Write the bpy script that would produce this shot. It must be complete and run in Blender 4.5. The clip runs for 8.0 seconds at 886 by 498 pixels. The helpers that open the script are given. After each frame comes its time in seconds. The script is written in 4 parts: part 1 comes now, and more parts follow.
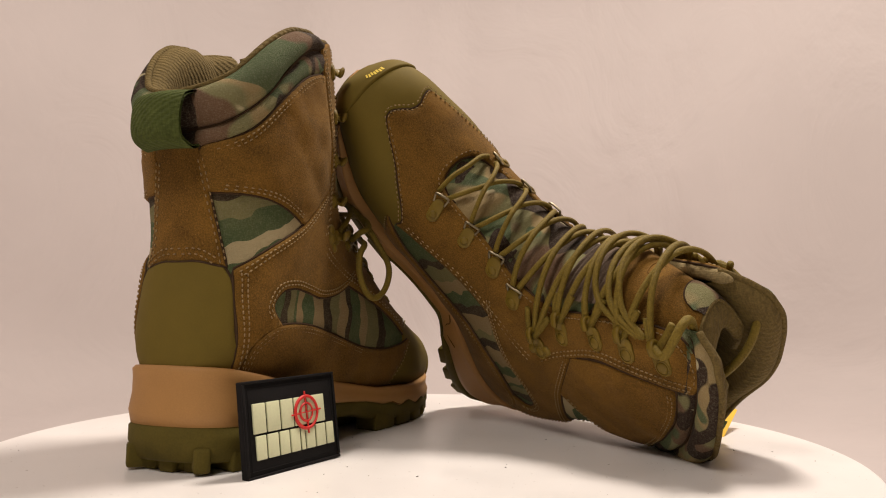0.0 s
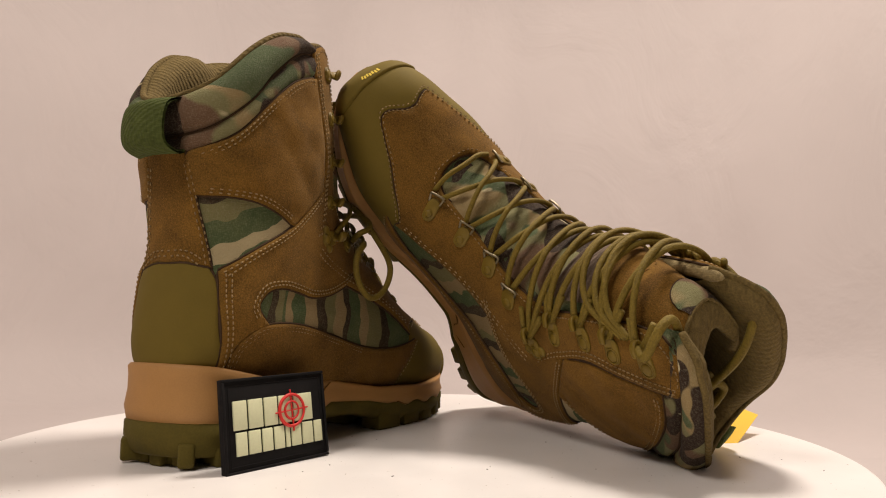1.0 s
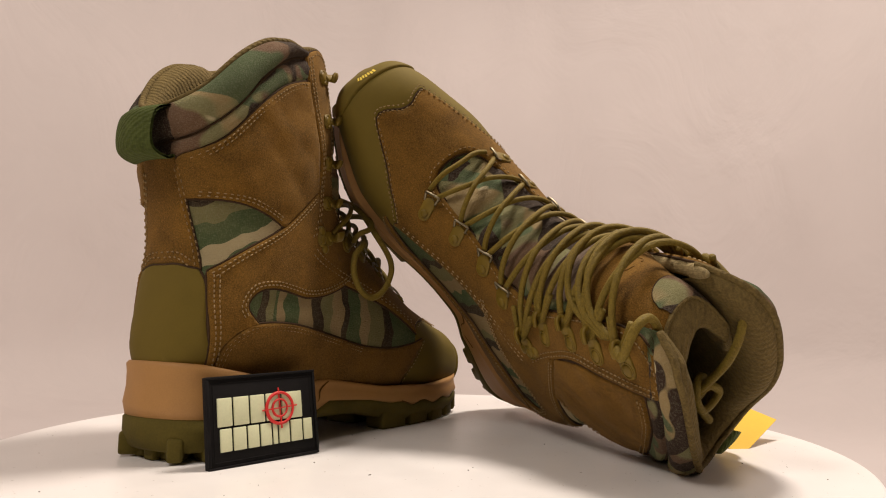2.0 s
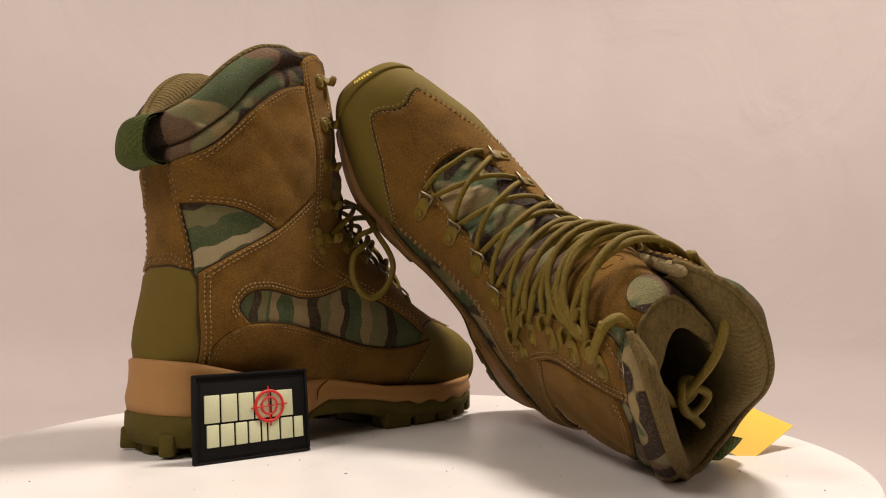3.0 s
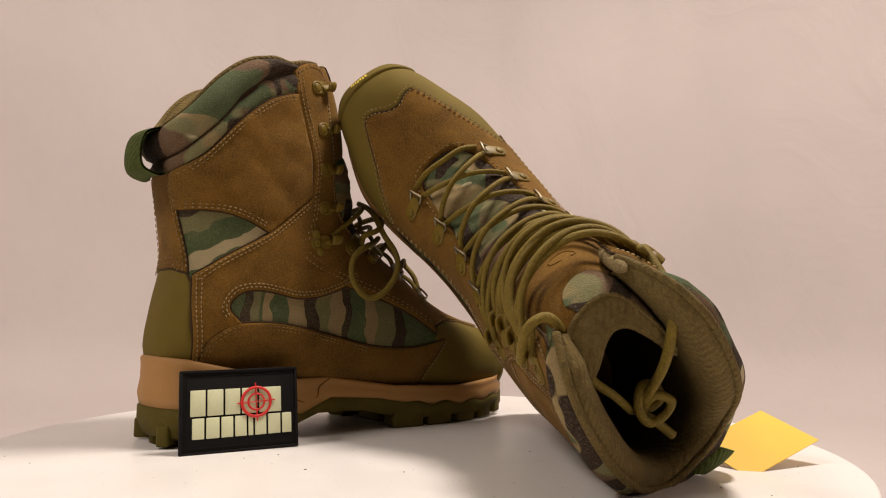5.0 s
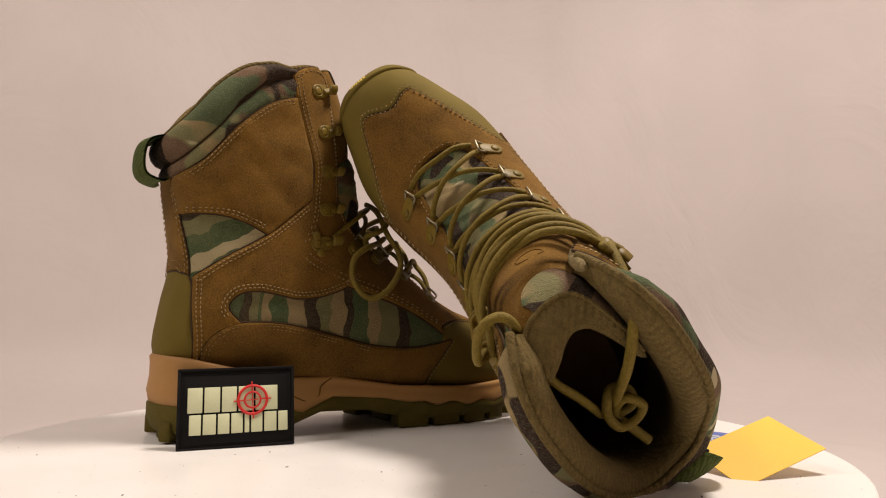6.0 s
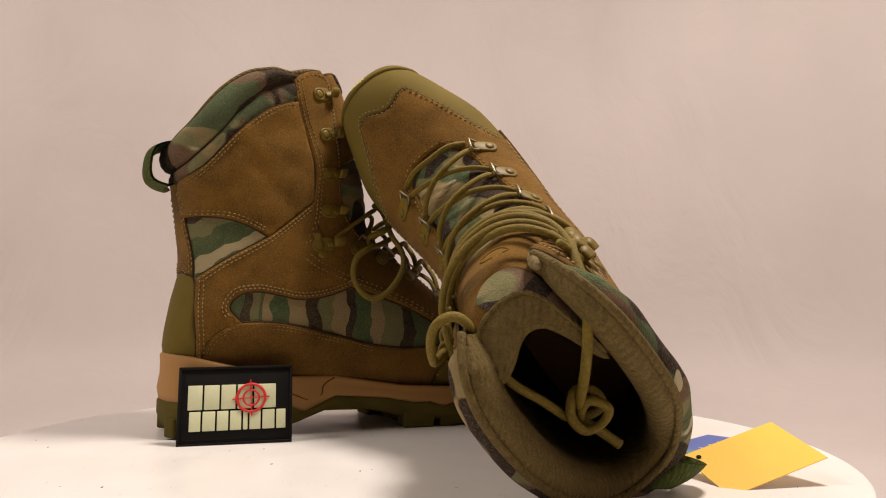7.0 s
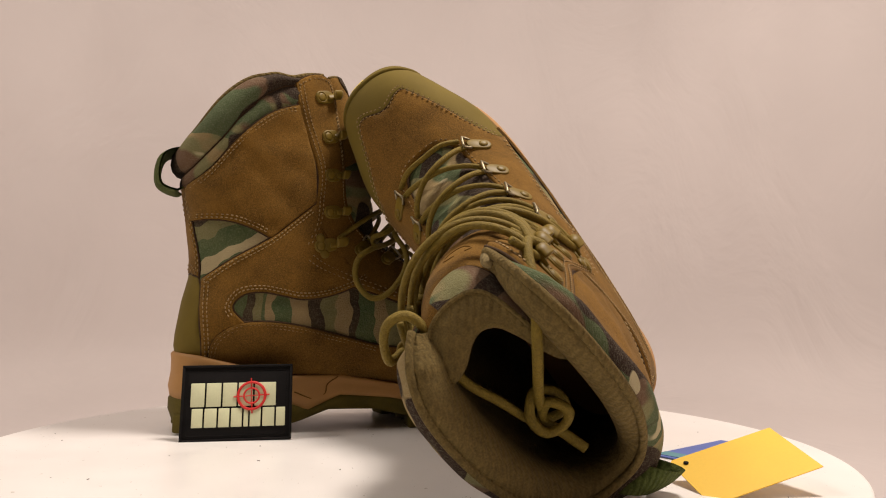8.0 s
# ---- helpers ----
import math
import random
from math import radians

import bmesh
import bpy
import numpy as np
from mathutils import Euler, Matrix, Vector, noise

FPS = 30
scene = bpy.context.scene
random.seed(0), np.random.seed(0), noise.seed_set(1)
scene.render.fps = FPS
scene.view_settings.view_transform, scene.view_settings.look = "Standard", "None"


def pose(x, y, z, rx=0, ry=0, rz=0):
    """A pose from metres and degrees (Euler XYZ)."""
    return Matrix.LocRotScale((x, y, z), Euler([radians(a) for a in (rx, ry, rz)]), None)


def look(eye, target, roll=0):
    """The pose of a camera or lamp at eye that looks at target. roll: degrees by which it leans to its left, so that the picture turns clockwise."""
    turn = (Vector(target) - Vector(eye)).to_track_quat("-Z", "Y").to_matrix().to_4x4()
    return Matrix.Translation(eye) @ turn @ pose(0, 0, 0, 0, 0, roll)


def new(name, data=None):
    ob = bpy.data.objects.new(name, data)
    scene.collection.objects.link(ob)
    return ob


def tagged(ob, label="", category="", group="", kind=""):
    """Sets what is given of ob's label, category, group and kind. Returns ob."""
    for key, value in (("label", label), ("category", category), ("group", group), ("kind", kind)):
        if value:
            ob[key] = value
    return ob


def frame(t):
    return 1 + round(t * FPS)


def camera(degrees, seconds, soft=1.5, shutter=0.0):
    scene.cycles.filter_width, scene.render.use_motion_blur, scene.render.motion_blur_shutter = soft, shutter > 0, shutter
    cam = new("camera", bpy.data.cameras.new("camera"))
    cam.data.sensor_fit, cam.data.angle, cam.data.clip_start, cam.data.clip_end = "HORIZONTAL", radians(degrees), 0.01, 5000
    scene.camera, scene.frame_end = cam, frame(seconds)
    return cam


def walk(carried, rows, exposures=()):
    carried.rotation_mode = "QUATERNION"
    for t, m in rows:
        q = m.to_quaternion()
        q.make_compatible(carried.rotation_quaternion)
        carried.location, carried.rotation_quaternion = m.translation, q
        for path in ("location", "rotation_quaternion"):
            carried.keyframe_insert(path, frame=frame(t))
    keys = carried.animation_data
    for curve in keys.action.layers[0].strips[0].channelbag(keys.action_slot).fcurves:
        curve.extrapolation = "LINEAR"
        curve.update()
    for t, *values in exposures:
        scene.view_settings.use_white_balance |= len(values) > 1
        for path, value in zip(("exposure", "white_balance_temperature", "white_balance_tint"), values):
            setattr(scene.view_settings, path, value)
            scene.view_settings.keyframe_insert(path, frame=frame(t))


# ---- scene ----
cam = camera(66.5, 8.0, soft=1.1)
# seconds, eye, yaw, pitch, roll: an arc round the turntable
PATH = [
    (0.0, 0.0170, -0.4964, 0.0875, -0.07, 5.71, -0.52),
    (0.5, 0.0431, -0.4946, 0.0877, 2.88, 5.68, -0.55),
    (1.0, 0.0706, -0.4913, 0.0875, 6.01, 5.70, -0.55),
    (1.5, 0.0948, -0.4871, 0.0869, 8.78, 5.74, -0.53),
    (3.0, 0.1733, -0.4652, 0.0866, 17.95, 5.78, -0.51),
    (3.5, 0.1964, -0.4561, 0.0865, 20.76, 5.78, -0.52),
    (4.0, 0.2214, -0.4445, 0.0869, 23.87, 5.74, -0.52),
    (4.5, 0.2440, -0.4326, 0.0869, 26.76, 5.73, -0.52),
    (6.0, 0.3116, -0.3863, 0.0873, 36.03, 5.70, -0.54),
    (6.5, 0.3309, -0.3699, 0.0873, 38.89, 5.69, -0.51),
    (7.0, 0.3513, -0.3508, 0.0874, 42.05, 5.69, -0.54),
    (7.5, 0.3689, -0.3325, 0.0875, 44.93, 5.68, -0.54),
    (8.0, 0.3866, -0.3115, 0.0871, 48.03, 5.71, -0.52),
]
walk(cam, [(t, pose(x, y, z, 90 + pitch, roll, yaw)) for t, x, y, z, yaw, pitch, roll in PATH])

# ---- light ----
world = bpy.data.worlds.new("room_air")
scene.world = world
world.use_nodes = True
world.node_tree.nodes["Background"].inputs["Color"].default_value = (1.0, 0.90, 0.82, 1)
world.node_tree.nodes["Background"].inputs["Strength"].default_value = 0.25


def softbox(name, eye, target, size, power, colour):
    data = bpy.data.lights.new(name, "AREA")
    data.shape, data.size, data.energy, data.color = "DISK", size, power, colour
    ob = new(name, data)
    ob.matrix_world = look(eye, target)
    return ob


softbox("ceiling_lamp", (0.28, 0.16, 1.15), (0.0, 0.0, 0.1), 0.26, 15.6, (1.0, 0.885, 0.79))
softbox("studio_lamp", (-0.40, -0.85, 1.15), (0.0, 0.1, 0.12), 0.40, 8.4, (1.0, 0.89, 0.81))
scene.view_settings.exposure = -0.07


# ---- materials ----
def shader(name, rough=0.6, metal=0.0):
    m = bpy.data.materials.new(name)
    m.use_nodes = True
    b = m.node_tree.nodes["Principled BSDF"]
    b.inputs["Roughness"].default_value, b.inputs["Metallic"].default_value = rough, metal
    return m, m.node_tree, b


def node(nt, kind, **values):
    n = nt.nodes.new(kind)
    for key, value in values.items():
        n.inputs[key.replace("_", " ")].default_value = value
    return n


def noise_tex(nt, scale, detail=3.0, distort=0.0, offset=(0, 0, 0), stretch=(1, 1, 1)):
    co = nt.nodes.new("ShaderNodeTexCoord")
    mp = node(nt, "ShaderNodeMapping", Location=offset, Scale=stretch)
    n = node(nt, "ShaderNodeTexNoise", Scale=scale, Detail=detail, Distortion=distort)
    nt.links.new(co.outputs["Object"], mp.inputs["Vector"])
    nt.links.new(mp.outputs["Vector"], n.inputs["Vector"])
    return n.outputs["Fac"]


def ramp(nt, fac, stops):
    r = nt.nodes.new("ShaderNodeValToRGB")
    els = r.color_ramp.elements
    while len(els) < len(stops):
        els.new(0.5)
    for e, (p, c) in zip(els, stops):
        e.position = p
        e.color = (*c, 1) if not isinstance(c, (int, float)) else (c, c, c, 1)
    nt.links.new(fac, r.inputs["Fac"])
    return r.outputs["Color"]


def mix(nt, fac, a, b, mode="MIX"):
    n = nt.nodes.new("ShaderNodeMix")
    n.data_type, n.blend_type = "RGBA", mode
    for sock, value in ((n.inputs[0], fac), (n.inputs[6], a), (n.inputs[7], b)):
        if isinstance(value, (int, float)):
            sock.default_value = value
        elif isinstance(value, tuple):
            sock.default_value = (*value, 1)
        else:
            nt.links.new(value, sock)
    return n.outputs[2]


def bump(nt, b, height, strength, distance):
    n = node(nt, "ShaderNodeBump", Strength=strength, Distance=distance)
    nt.links.new(height, n.inputs["Height"])
    prev = b.inputs["Normal"].links
    if prev:
        nt.links.new(prev[0].from_socket, n.inputs["Normal"])
    nt.links.new(n.outputs["Normal"], b.inputs["Normal"])


def plain(name, colour, rough=0.6, metal=0.0, vary=0.25, scale=60.0, grain=900.0, relief=0.3, depth=0.0004):
    m, nt, b = shader(name, rough, metal)
    b.inputs["Specular IOR Level"].default_value = 0.18 if rough > 0.75 else 0.5
    dark = tuple(c * (1 - vary) for c in colour)
    light = tuple(min(1.0, c * (1 + vary)) for c in colour)
    c = ramp(nt, noise_tex(nt, scale, 4), ((0.3, dark), (0.7, light)))
    c = mix(nt, 0.35, c, ramp(nt, noise_tex(nt, grain, 2), ((0.3, dark), (0.7, light))))
    nt.links.new(c, b.inputs["Base Color"])
    if relief:
        bump(nt, b, noise_tex(nt, grain, 3), relief, depth)
    return m


def suede_material(name, colour):
    m, nt, b = shader(name, 0.92)
    dark, light = tuple(c * 0.42 for c in colour), tuple(c * 1.6 for c in colour)
    broad = ramp(nt, noise_tex(nt, 38, 7, 0.8), ((0.28, dark), (0.5, colour), (0.75, light)))
    nap = ramp(nt, noise_tex(nt, 1100, 3), ((0.32, dark), (0.68, light)))
    c = mix(nt, 0.5, broad, nap)
    fleck = ramp(nt, noise_tex(nt, 2100, 1), ((0.66, 0.0), (0.74, 1.0)))
    c = mix(nt, fleck, c, tuple(min(1, k * 1.9 + 0.02) for k in colour))
    nt.links.new(c, b.inputs["Base Color"])
    b.inputs["Specular IOR Level"].default_value = 0.15
    b.inputs["Sheen Weight"].default_value = 0.08
    b.inputs["Sheen Roughness"].default_value = 0.5
    b.inputs["Sheen Tint"].default_value = (0.9, 0.7, 0.45, 1)
    bump(nt, b, noise_tex(nt, 45, 3), 0.5, 0.0015)
    bump(nt, b, noise_tex(nt, 1300, 3), 0.55, 0.0004)
    return m


def weave(nt, b, scale, strength, depth):
    warp = noise_tex(nt, scale, 1.0, 0.0, (0, 0, 0), (1.0, 1.0, 0.22))
    weft = noise_tex(nt, scale, 1.0, 0.0, (4, 1, 2), (0.25, 0.25, 1.0))
    h = mix(nt, 0.5, ramp(nt, warp, ((0.35, 0.0), (0.65, 1.0))), ramp(nt, weft, ((0.35, 0.0), (0.65, 1.0))))
    bump(nt, b, h, strength, depth)
    return h


def camo_material(name, shift):
    m, nt, b = shader(name, 0.85)
    tan, green, brown = (0.300, 0.220, 0.100), (0.086, 0.112, 0.050), (0.036, 0.021, 0.013)
    pale, mauve = (0.50, 0.43, 0.26), (0.150, 0.088, 0.050)
    s = (1.0, 1.0, 1.7)
    c = ramp(nt, noise_tex(nt, 16, 1.5, 0.7, shift, s), ((0.40, tan), (0.455, (0.205, 0.190, 0.085)), (0.56, (0.205, 0.190, 0.085)), (0.60, mauve)))
    g = ramp(nt, noise_tex(nt, 16, 1.0, 0.7, (shift[0] + 3.1, shift[1], shift[2]), s), ((0.52, 0.0), (0.545, 1.0)))
    c = mix(nt, g, c, green)
    d = ramp(nt, noise_tex(nt, 25, 0.8, 0.7, (shift[0], shift[1] + 5.3, shift[2]), (1.0, 1.0, 0.8)), ((0.570, 0.0), (0.582, 1.0)))
    c = mix(nt, d, c, brown)
    p = ramp(nt, noise_tex(nt, 32, 0.6, 0.6, (shift[0], shift[1], shift[2] + 7.7), (1.0, 1.0, 1.9)), ((0.700, 0.0), (0.715, 1.0)))
    c = mix(nt, p, c, pale)
    h = weave(nt, b, 2200, 0.8, 0.0006)
    c = mix(nt, ramp(nt, h, ((0.45, 0.0), (0.95, 0.11))), c, (0.62, 0.56, 0.40))
    nt.links.new(c, b.inputs["Base Color"])
    b.inputs["Specular IOR Level"].default_value = 0.2
    return m


def striped_camo(name, stops, axis, lean):
    """The same print where it falls in bands across a narrow window: bands along the boot, wavering."""
    m, nt, b = shader(name, 0.85)
    co = nt.nodes.new("ShaderNodeTexCoord")
    sep = nt.nodes.new("ShaderNodeSeparateXYZ")
    nt.links.new(co.outputs["Object"], sep.inputs["Vector"])
    lean_n = nt.nodes.new("ShaderNodeMath")
    lean_n.operation = "MULTIPLY_ADD"
    lean_n.inputs[1].default_value = lean
    nt.links.new(sep.outputs["Z" if axis == "X" else "X"], lean_n.inputs[0])
    nt.links.new(sep.outputs[axis], lean_n.inputs[2])
    wob = nt.nodes.new("ShaderNodeMath")
    wob.operation = "MULTIPLY_ADD"
    wob.inputs[1].default_value = 0.022
    nt.links.new(noise_tex(nt, 45, 1.5), wob.inputs[0])
    nt.links.new(lean_n.outputs[0], wob.inputs[2])
    scale = nt.nodes.new("ShaderNodeMath")
    scale.operation = "MULTIPLY"
    scale.inputs[1].default_value = 4.0
    nt.links.new(wob.outputs[0], scale.inputs[0])
    r = nt.nodes.new("ShaderNodeValToRGB")
    r.color_ramp.interpolation = "CONSTANT"
    els = r.color_ramp.elements
    while len(els) < len(stops):
        els.new(0.9)
    for e, (p, c) in zip(els, stops):
        e.position, e.color = p * 4.0, (*c, 1)
    nt.links.new(scale.outputs[0], r.inputs["Fac"])
    h = weave(nt, b, 2200, 0.8, 0.0006)
    c = mix(nt, ramp(nt, h, ((0.45, 0.0), (0.95, 0.11))), r.outputs["Color"], (0.62, 0.56, 0.40))
    c = mix(nt, 0.15, c, ramp(nt, noise_tex(nt, 60, 4), ((0.3, (0.05, 0.04, 0.02)), (0.7, (0.25, 0.19, 0.09)))))
    nt.links.new(c, b.inputs["Base Color"])
    b.inputs["Specular IOR Level"].default_value = 0.2
    return m


def fabric_material(name, colour, scale=1300):
    m, nt, b = shader(name, 0.88)
    h = weave(nt, b, scale, 0.6, 0.0005)
    c = mix(nt, h, tuple(k * 0.55 for k in colour), tuple(k * 1.2 for k in colour))
    c = mix(nt, 0.35, c, ramp(nt, noise_tex(nt, 40, 4), ((0.3, tuple(k * 0.7 for k in colour)), (0.7, colour))))
    nt.links.new(c, b.inputs["Base Color"])
    b.inputs["Specular IOR Level"].default_value = 0.2
    return m


SUEDE = suede_material("coyote_suede", (0.148, 0.075, 0.0125))
# the same suede with shade put into its colour, for the low panels
SUEDE_DARK = suede_material("coyote_suede_shaded", (0.132, 0.067, 0.0120))
CAMO = camo_material("camouflage_cloth", (0.0, 0.0, 0.0))
CAMO_COLLAR = camo_material("camouflage_cloth_padded", (1.3, 0.4, 2.2))
TAN_C, GRN_C, BRN_C, OLV_C, PAL_C = (0.300, 0.215, 0.100), (0.058, 0.092, 0.034), (0.028, 0.016, 0.009), (0.175, 0.160, 0.066), (0.44, 0.36, 0.20)
CAMO_LOW = striped_camo("camouflage_cloth_bands", ((0.0, GRN_C), (0.070, BRN_C), (0.077, OLV_C), (0.084, GRN_C), (0.088, TAN_C), (0.095, GRN_C), (0.103, TAN_C), (0.121, BRN_C), (0.130, OLV_C), (0.139, TAN_C),
                                                   (0.150, BRN_C), (0.158, GRN_C), (0.170, TAN_C), (0.180, OLV_C), (0.195, BRN_C), (0.203, GRN_C), (0.22, GRN_C)), "X", 0.02)
CAMO_REAR = striped_camo("camouflage_cloth_wedge", ((0.0, OLV_C), (0.098, GRN_C), (0.112, PAL_C), (0.122, GRN_C), (0.136, OLV_C), (0.150, BRN_C), (0.157, OLV_C), (0.172, PAL_C)), "Z", -0.55)
LINING = fabric_material("lining_mesh", (0.160, 0.112, 0.038), 1100)
WEBBING = fabric_material("green_webbing", (0.075, 0.095, 0.022), 1000)
def ribbed(m, period):
    """Fine parallel ribs pressed into a cloth."""
    nt = m.node_tree
    b = nt.nodes["Principled BSDF"]
    co = nt.nodes.new("ShaderNodeTexCoord")
    w = node(nt, "ShaderNodeTexWave", Scale=0.314 / period, Distortion=0.8, Detail=2.0)
    w.bands_direction = "DIAGONAL"
    nt.links.new(co.outputs["Object"], w.inputs["Vector"])
    bump(nt, b, w.outputs["Fac"], 0.6, 0.0006)
    return m


ribbed(LINING, 0.0026)
ribbed(WEBBING, 0.0022)
CAMO_TONGUE = camo_material("camouflage_cloth_tongue", (2.1, 3.3, 0.7))
RIB = fabric_material("mauve_rib", (0.20, 0.145, 0.105), 1000)
LACE = fabric_material("olive_cord", (0.200, 0.138, 0.017), 1700)
LACE.node_tree.nodes["Principled BSDF"].inputs["Roughness"].default_value = 0.7
LACE.node_tree.nodes["Principled BSDF"].inputs["Specular IOR Level"].default_value = 0.3
CAMO_TIP = camo_material("camouflage_cloth_tip", (5.5, 1.2, 3.4))
PALE_CLOTH = fabric_material("pale_tan_cloth", (0.27, 0.205, 0.095), 1300)
RUBBER = plain("olive_rubber", (0.138, 0.098, 0.016), 0.80, 0, 0.12, 30, 1500, 0.25, 0.0002)
OUTSOLE = plain("olive_outsole", (0.096, 0.074, 0.013), 0.8, 0, 0.25, 40, 900, 0.3, 0.0004)
MIDSOLE = plain("tan_foam", (0.40, 0.205, 0.060), 0.62, 0, 0.12, 30, 1200, 0.35, 0.0003)
THREAD = plain("thread", (0.31, 0.215, 0.10), 0.8, 0, 0.3, 300, 2500, 0.2, 0.0002)
METAL = plain("olive_painted_metal", (0.165, 0.108, 0.012), 0.5, 0.0, 0.2, 120, 1500, 0.15, 0.0002)
METAL.node_tree.nodes["Principled BSDF"].inputs["Specular IOR Level"].default_value = 0.3
STEEL = plain("bare_steel", (0.26, 0.22, 0.14), 0.4, 0.85, 0.2, 200, 1500, 0.1, 0.0002)
# dark brown for the shade drawn into panel gaps; the lint specks share it
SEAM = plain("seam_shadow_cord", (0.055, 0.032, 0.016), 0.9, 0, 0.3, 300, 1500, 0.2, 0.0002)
BLACK = plain("black_pvc", (0.007, 0.006, 0.006), 0.78, 0, 0.4, 80, 1800, 0.35, 0.0003)
GLOW = plain("pale_green_pvc", (0.66, 0.67, 0.43), 0.6, 0, 0.08, 60, 900, 0.1, 0.0002)
RED = plain("red_pvc", (0.62, 0.022, 0.018), 0.5, 0, 0.1, 60, 900, 0.1, 0.0002)
YELLOW = plain("yellow_card", (0.80, 0.50, 0.030), 0.55, 0, 0.05, 30, 600, 0.1, 0.0002)
BLUE = plain("blue_card", (0.085, 0.135, 0.42), 0.5, 0, 0.1, 30, 600, 0.1, 0.0002)
PAPER = plain("white_print", (0.72, 0.74, 0.76), 0.6, 0, 0.03, 30, 600, 0.1, 0.0002)
TEAL = plain("teal_print", (0.10, 0.25, 0.30), 0.6, 0, 0.1, 30, 600, 0.1, 0.0002)
GOLD = plain("yellow_print", (0.75, 0.55, 0.06), 0.6, 0, 0.1, 200, 900, 0.1, 0.0002)
ROOM = plain("room_paint", (0.70, 0.66, 0.60), 0.9, 0, 0.04, 3, 90, 0.1, 0.001)


def backdrop_material():
    m, nt, b = shader("white_sheet", 0.9)
    c = ramp(nt, noise_tex(nt, 2.2, 4), ((0.3, (0.508, 0.455, 0.436)), (0.7, (0.566, 0.508, 0.488))))
    nt.links.new(c, b.inputs["Base Color"])
    b.inputs["Specular IOR Level"].default_value = 0.1
    bump(nt, b, noise_tex(nt, 5, 4, 1.5, (0, 0, 0), (1, 1, 0.7)), 0.45, 0.014)
    bump(nt, b, noise_tex(nt, 900, 2), 0.15, 0.0003)
    return m


def turntable_material():
    m, nt, b = shader("white_laminate", 0.33)
    c = ramp(nt, noise_tex(nt, 9, 5), ((0.3, (0.80, 0.765, 0.73)), (0.7, (0.86, 0.83, 0.80))))
    speck = ramp(nt, noise_tex(nt, 420, 2, 0.8), ((0.735, 0.0), (0.75, 1.0)))
    c = mix(nt, speck, c, (0.30, 0.25, 0.19))
    nt.links.new(c, b.inputs["Base Color"])
    r = ramp(nt, noise_tex(nt, 30, 5), ((0.3, 0.28), (0.7, 0.42)))
    nt.links.new(r, b.inputs["Roughness"])
    bump(nt, b, noise_tex(nt, 60, 4), 0.06, 0.0006)
    return m


# ---- mesh helpers ----
HANDED = [1]  # -1 while the mirrored boot of the pair is built


def ease(t):
    t = max(0.0, min(1.0, t))
    return t * t * (3 - 2 * t)


def slump(p):
    """How the foot of the tipped boot lies against its shaft: narrowed, lowered at the instep and turned a little."""
    x, y, z = p
    heel, over = ease((0.135 - x) / 0.10), ease(z / 0.11)
    back = ease((z - 0.17) / 0.07) * ease((0.065 - x) / 0.05) * ease((y + 0.03) / 0.04)
    z -= 0.041 * heel * (1 - over)
    x += 0.0075 * back
    w, toe = ease((x - 0.10) / 0.10), ease((x - 0.25) / 0.07)
    z -= 0.006 * math.exp(-((x - 0.20) / 0.05) ** 2) * max(0.0, min(1.0, z / 0.09))
    y *= (1 - 0.165 * toe) * (1 - 0.052 * w)
    c, k = math.cos(0.0215 * w), math.sin(0.0215 * w)
    y, z = c * y - k * (z - 0.045), k * y + c * (z - 0.045) + 0.045
    return x + 0.0031 * w, y + w * (0.0075 - 0.0712 * (x - 0.15)), z + w * (-0.0111 + 0.1116 * (x - 0.15))


def part(name, bm, material, parent=None, label="", smooth=True):
    mesh = bpy.data.meshes.new(name)
    if HANDED[0] < 0:
        for v in bm.verts:
            v.co = slump(v.co)
        bmesh.ops.scale(bm, vec=(1, -1, 1), verts=bm.verts)
    bmesh.ops.recalc_face_normals(bm, faces=bm.faces)
    bm.to_mesh(mesh)
    bm.free()
    mesh.materials.append(material)
    if smooth:
        mesh.shade_smooth()
    ob = new(name, mesh)
    if parent is not None:
        ob.parent = parent
    return tagged(ob, label) if label else ob


def grid_bm(points, wrap_u=False, wrap_v=False, cap=False):
    """A bmesh from an (nu, nv, 3) array of points."""
    nu, nv = points.shape[:2]
    bm = bmesh.new()
    vs = [[bm.verts.new(points[i, j]) for j in range(nv)] for i in range(nu)]
    for i in range(nu if wrap_u else nu - 1):
        for j in range(nv if wrap_v else nv - 1):
            a, b = (i + 1) % nu, (j + 1) % nv
            bm.faces.new((vs[i][j], vs[a][j], vs[a][b], vs[i][b]))
    if cap:
        bm.faces.new(vs[0])
        bm.faces.new(list(reversed(vs[-1])))
    return bm


def box_bm(size, at=(0, 0, 0), bevel=0.0, turn=None, into=None):
    bm = bmesh.new()
    bmesh.ops.create_cube(bm, size=1.0)
    bmesh.ops.scale(bm, vec=size, verts=bm.verts)
    if bevel:
        bmesh.ops.bevel(bm, geom=list(bm.edges), offset=bevel, segments=2, affect="EDGES", profile=0.5)
    m = Matrix.Translation(at) @ (turn.to_4x4() if turn else Matrix())
    bmesh.ops.transform(bm, matrix=m, verts=bm.verts)
    if into is not None:
        tmp = bpy.data.meshes.new("tmp")
        bm.to_mesh(tmp)
        bm.free()
        into.from_mesh(tmp)
        bpy.data.meshes.remove(tmp)
        return into
    return bm


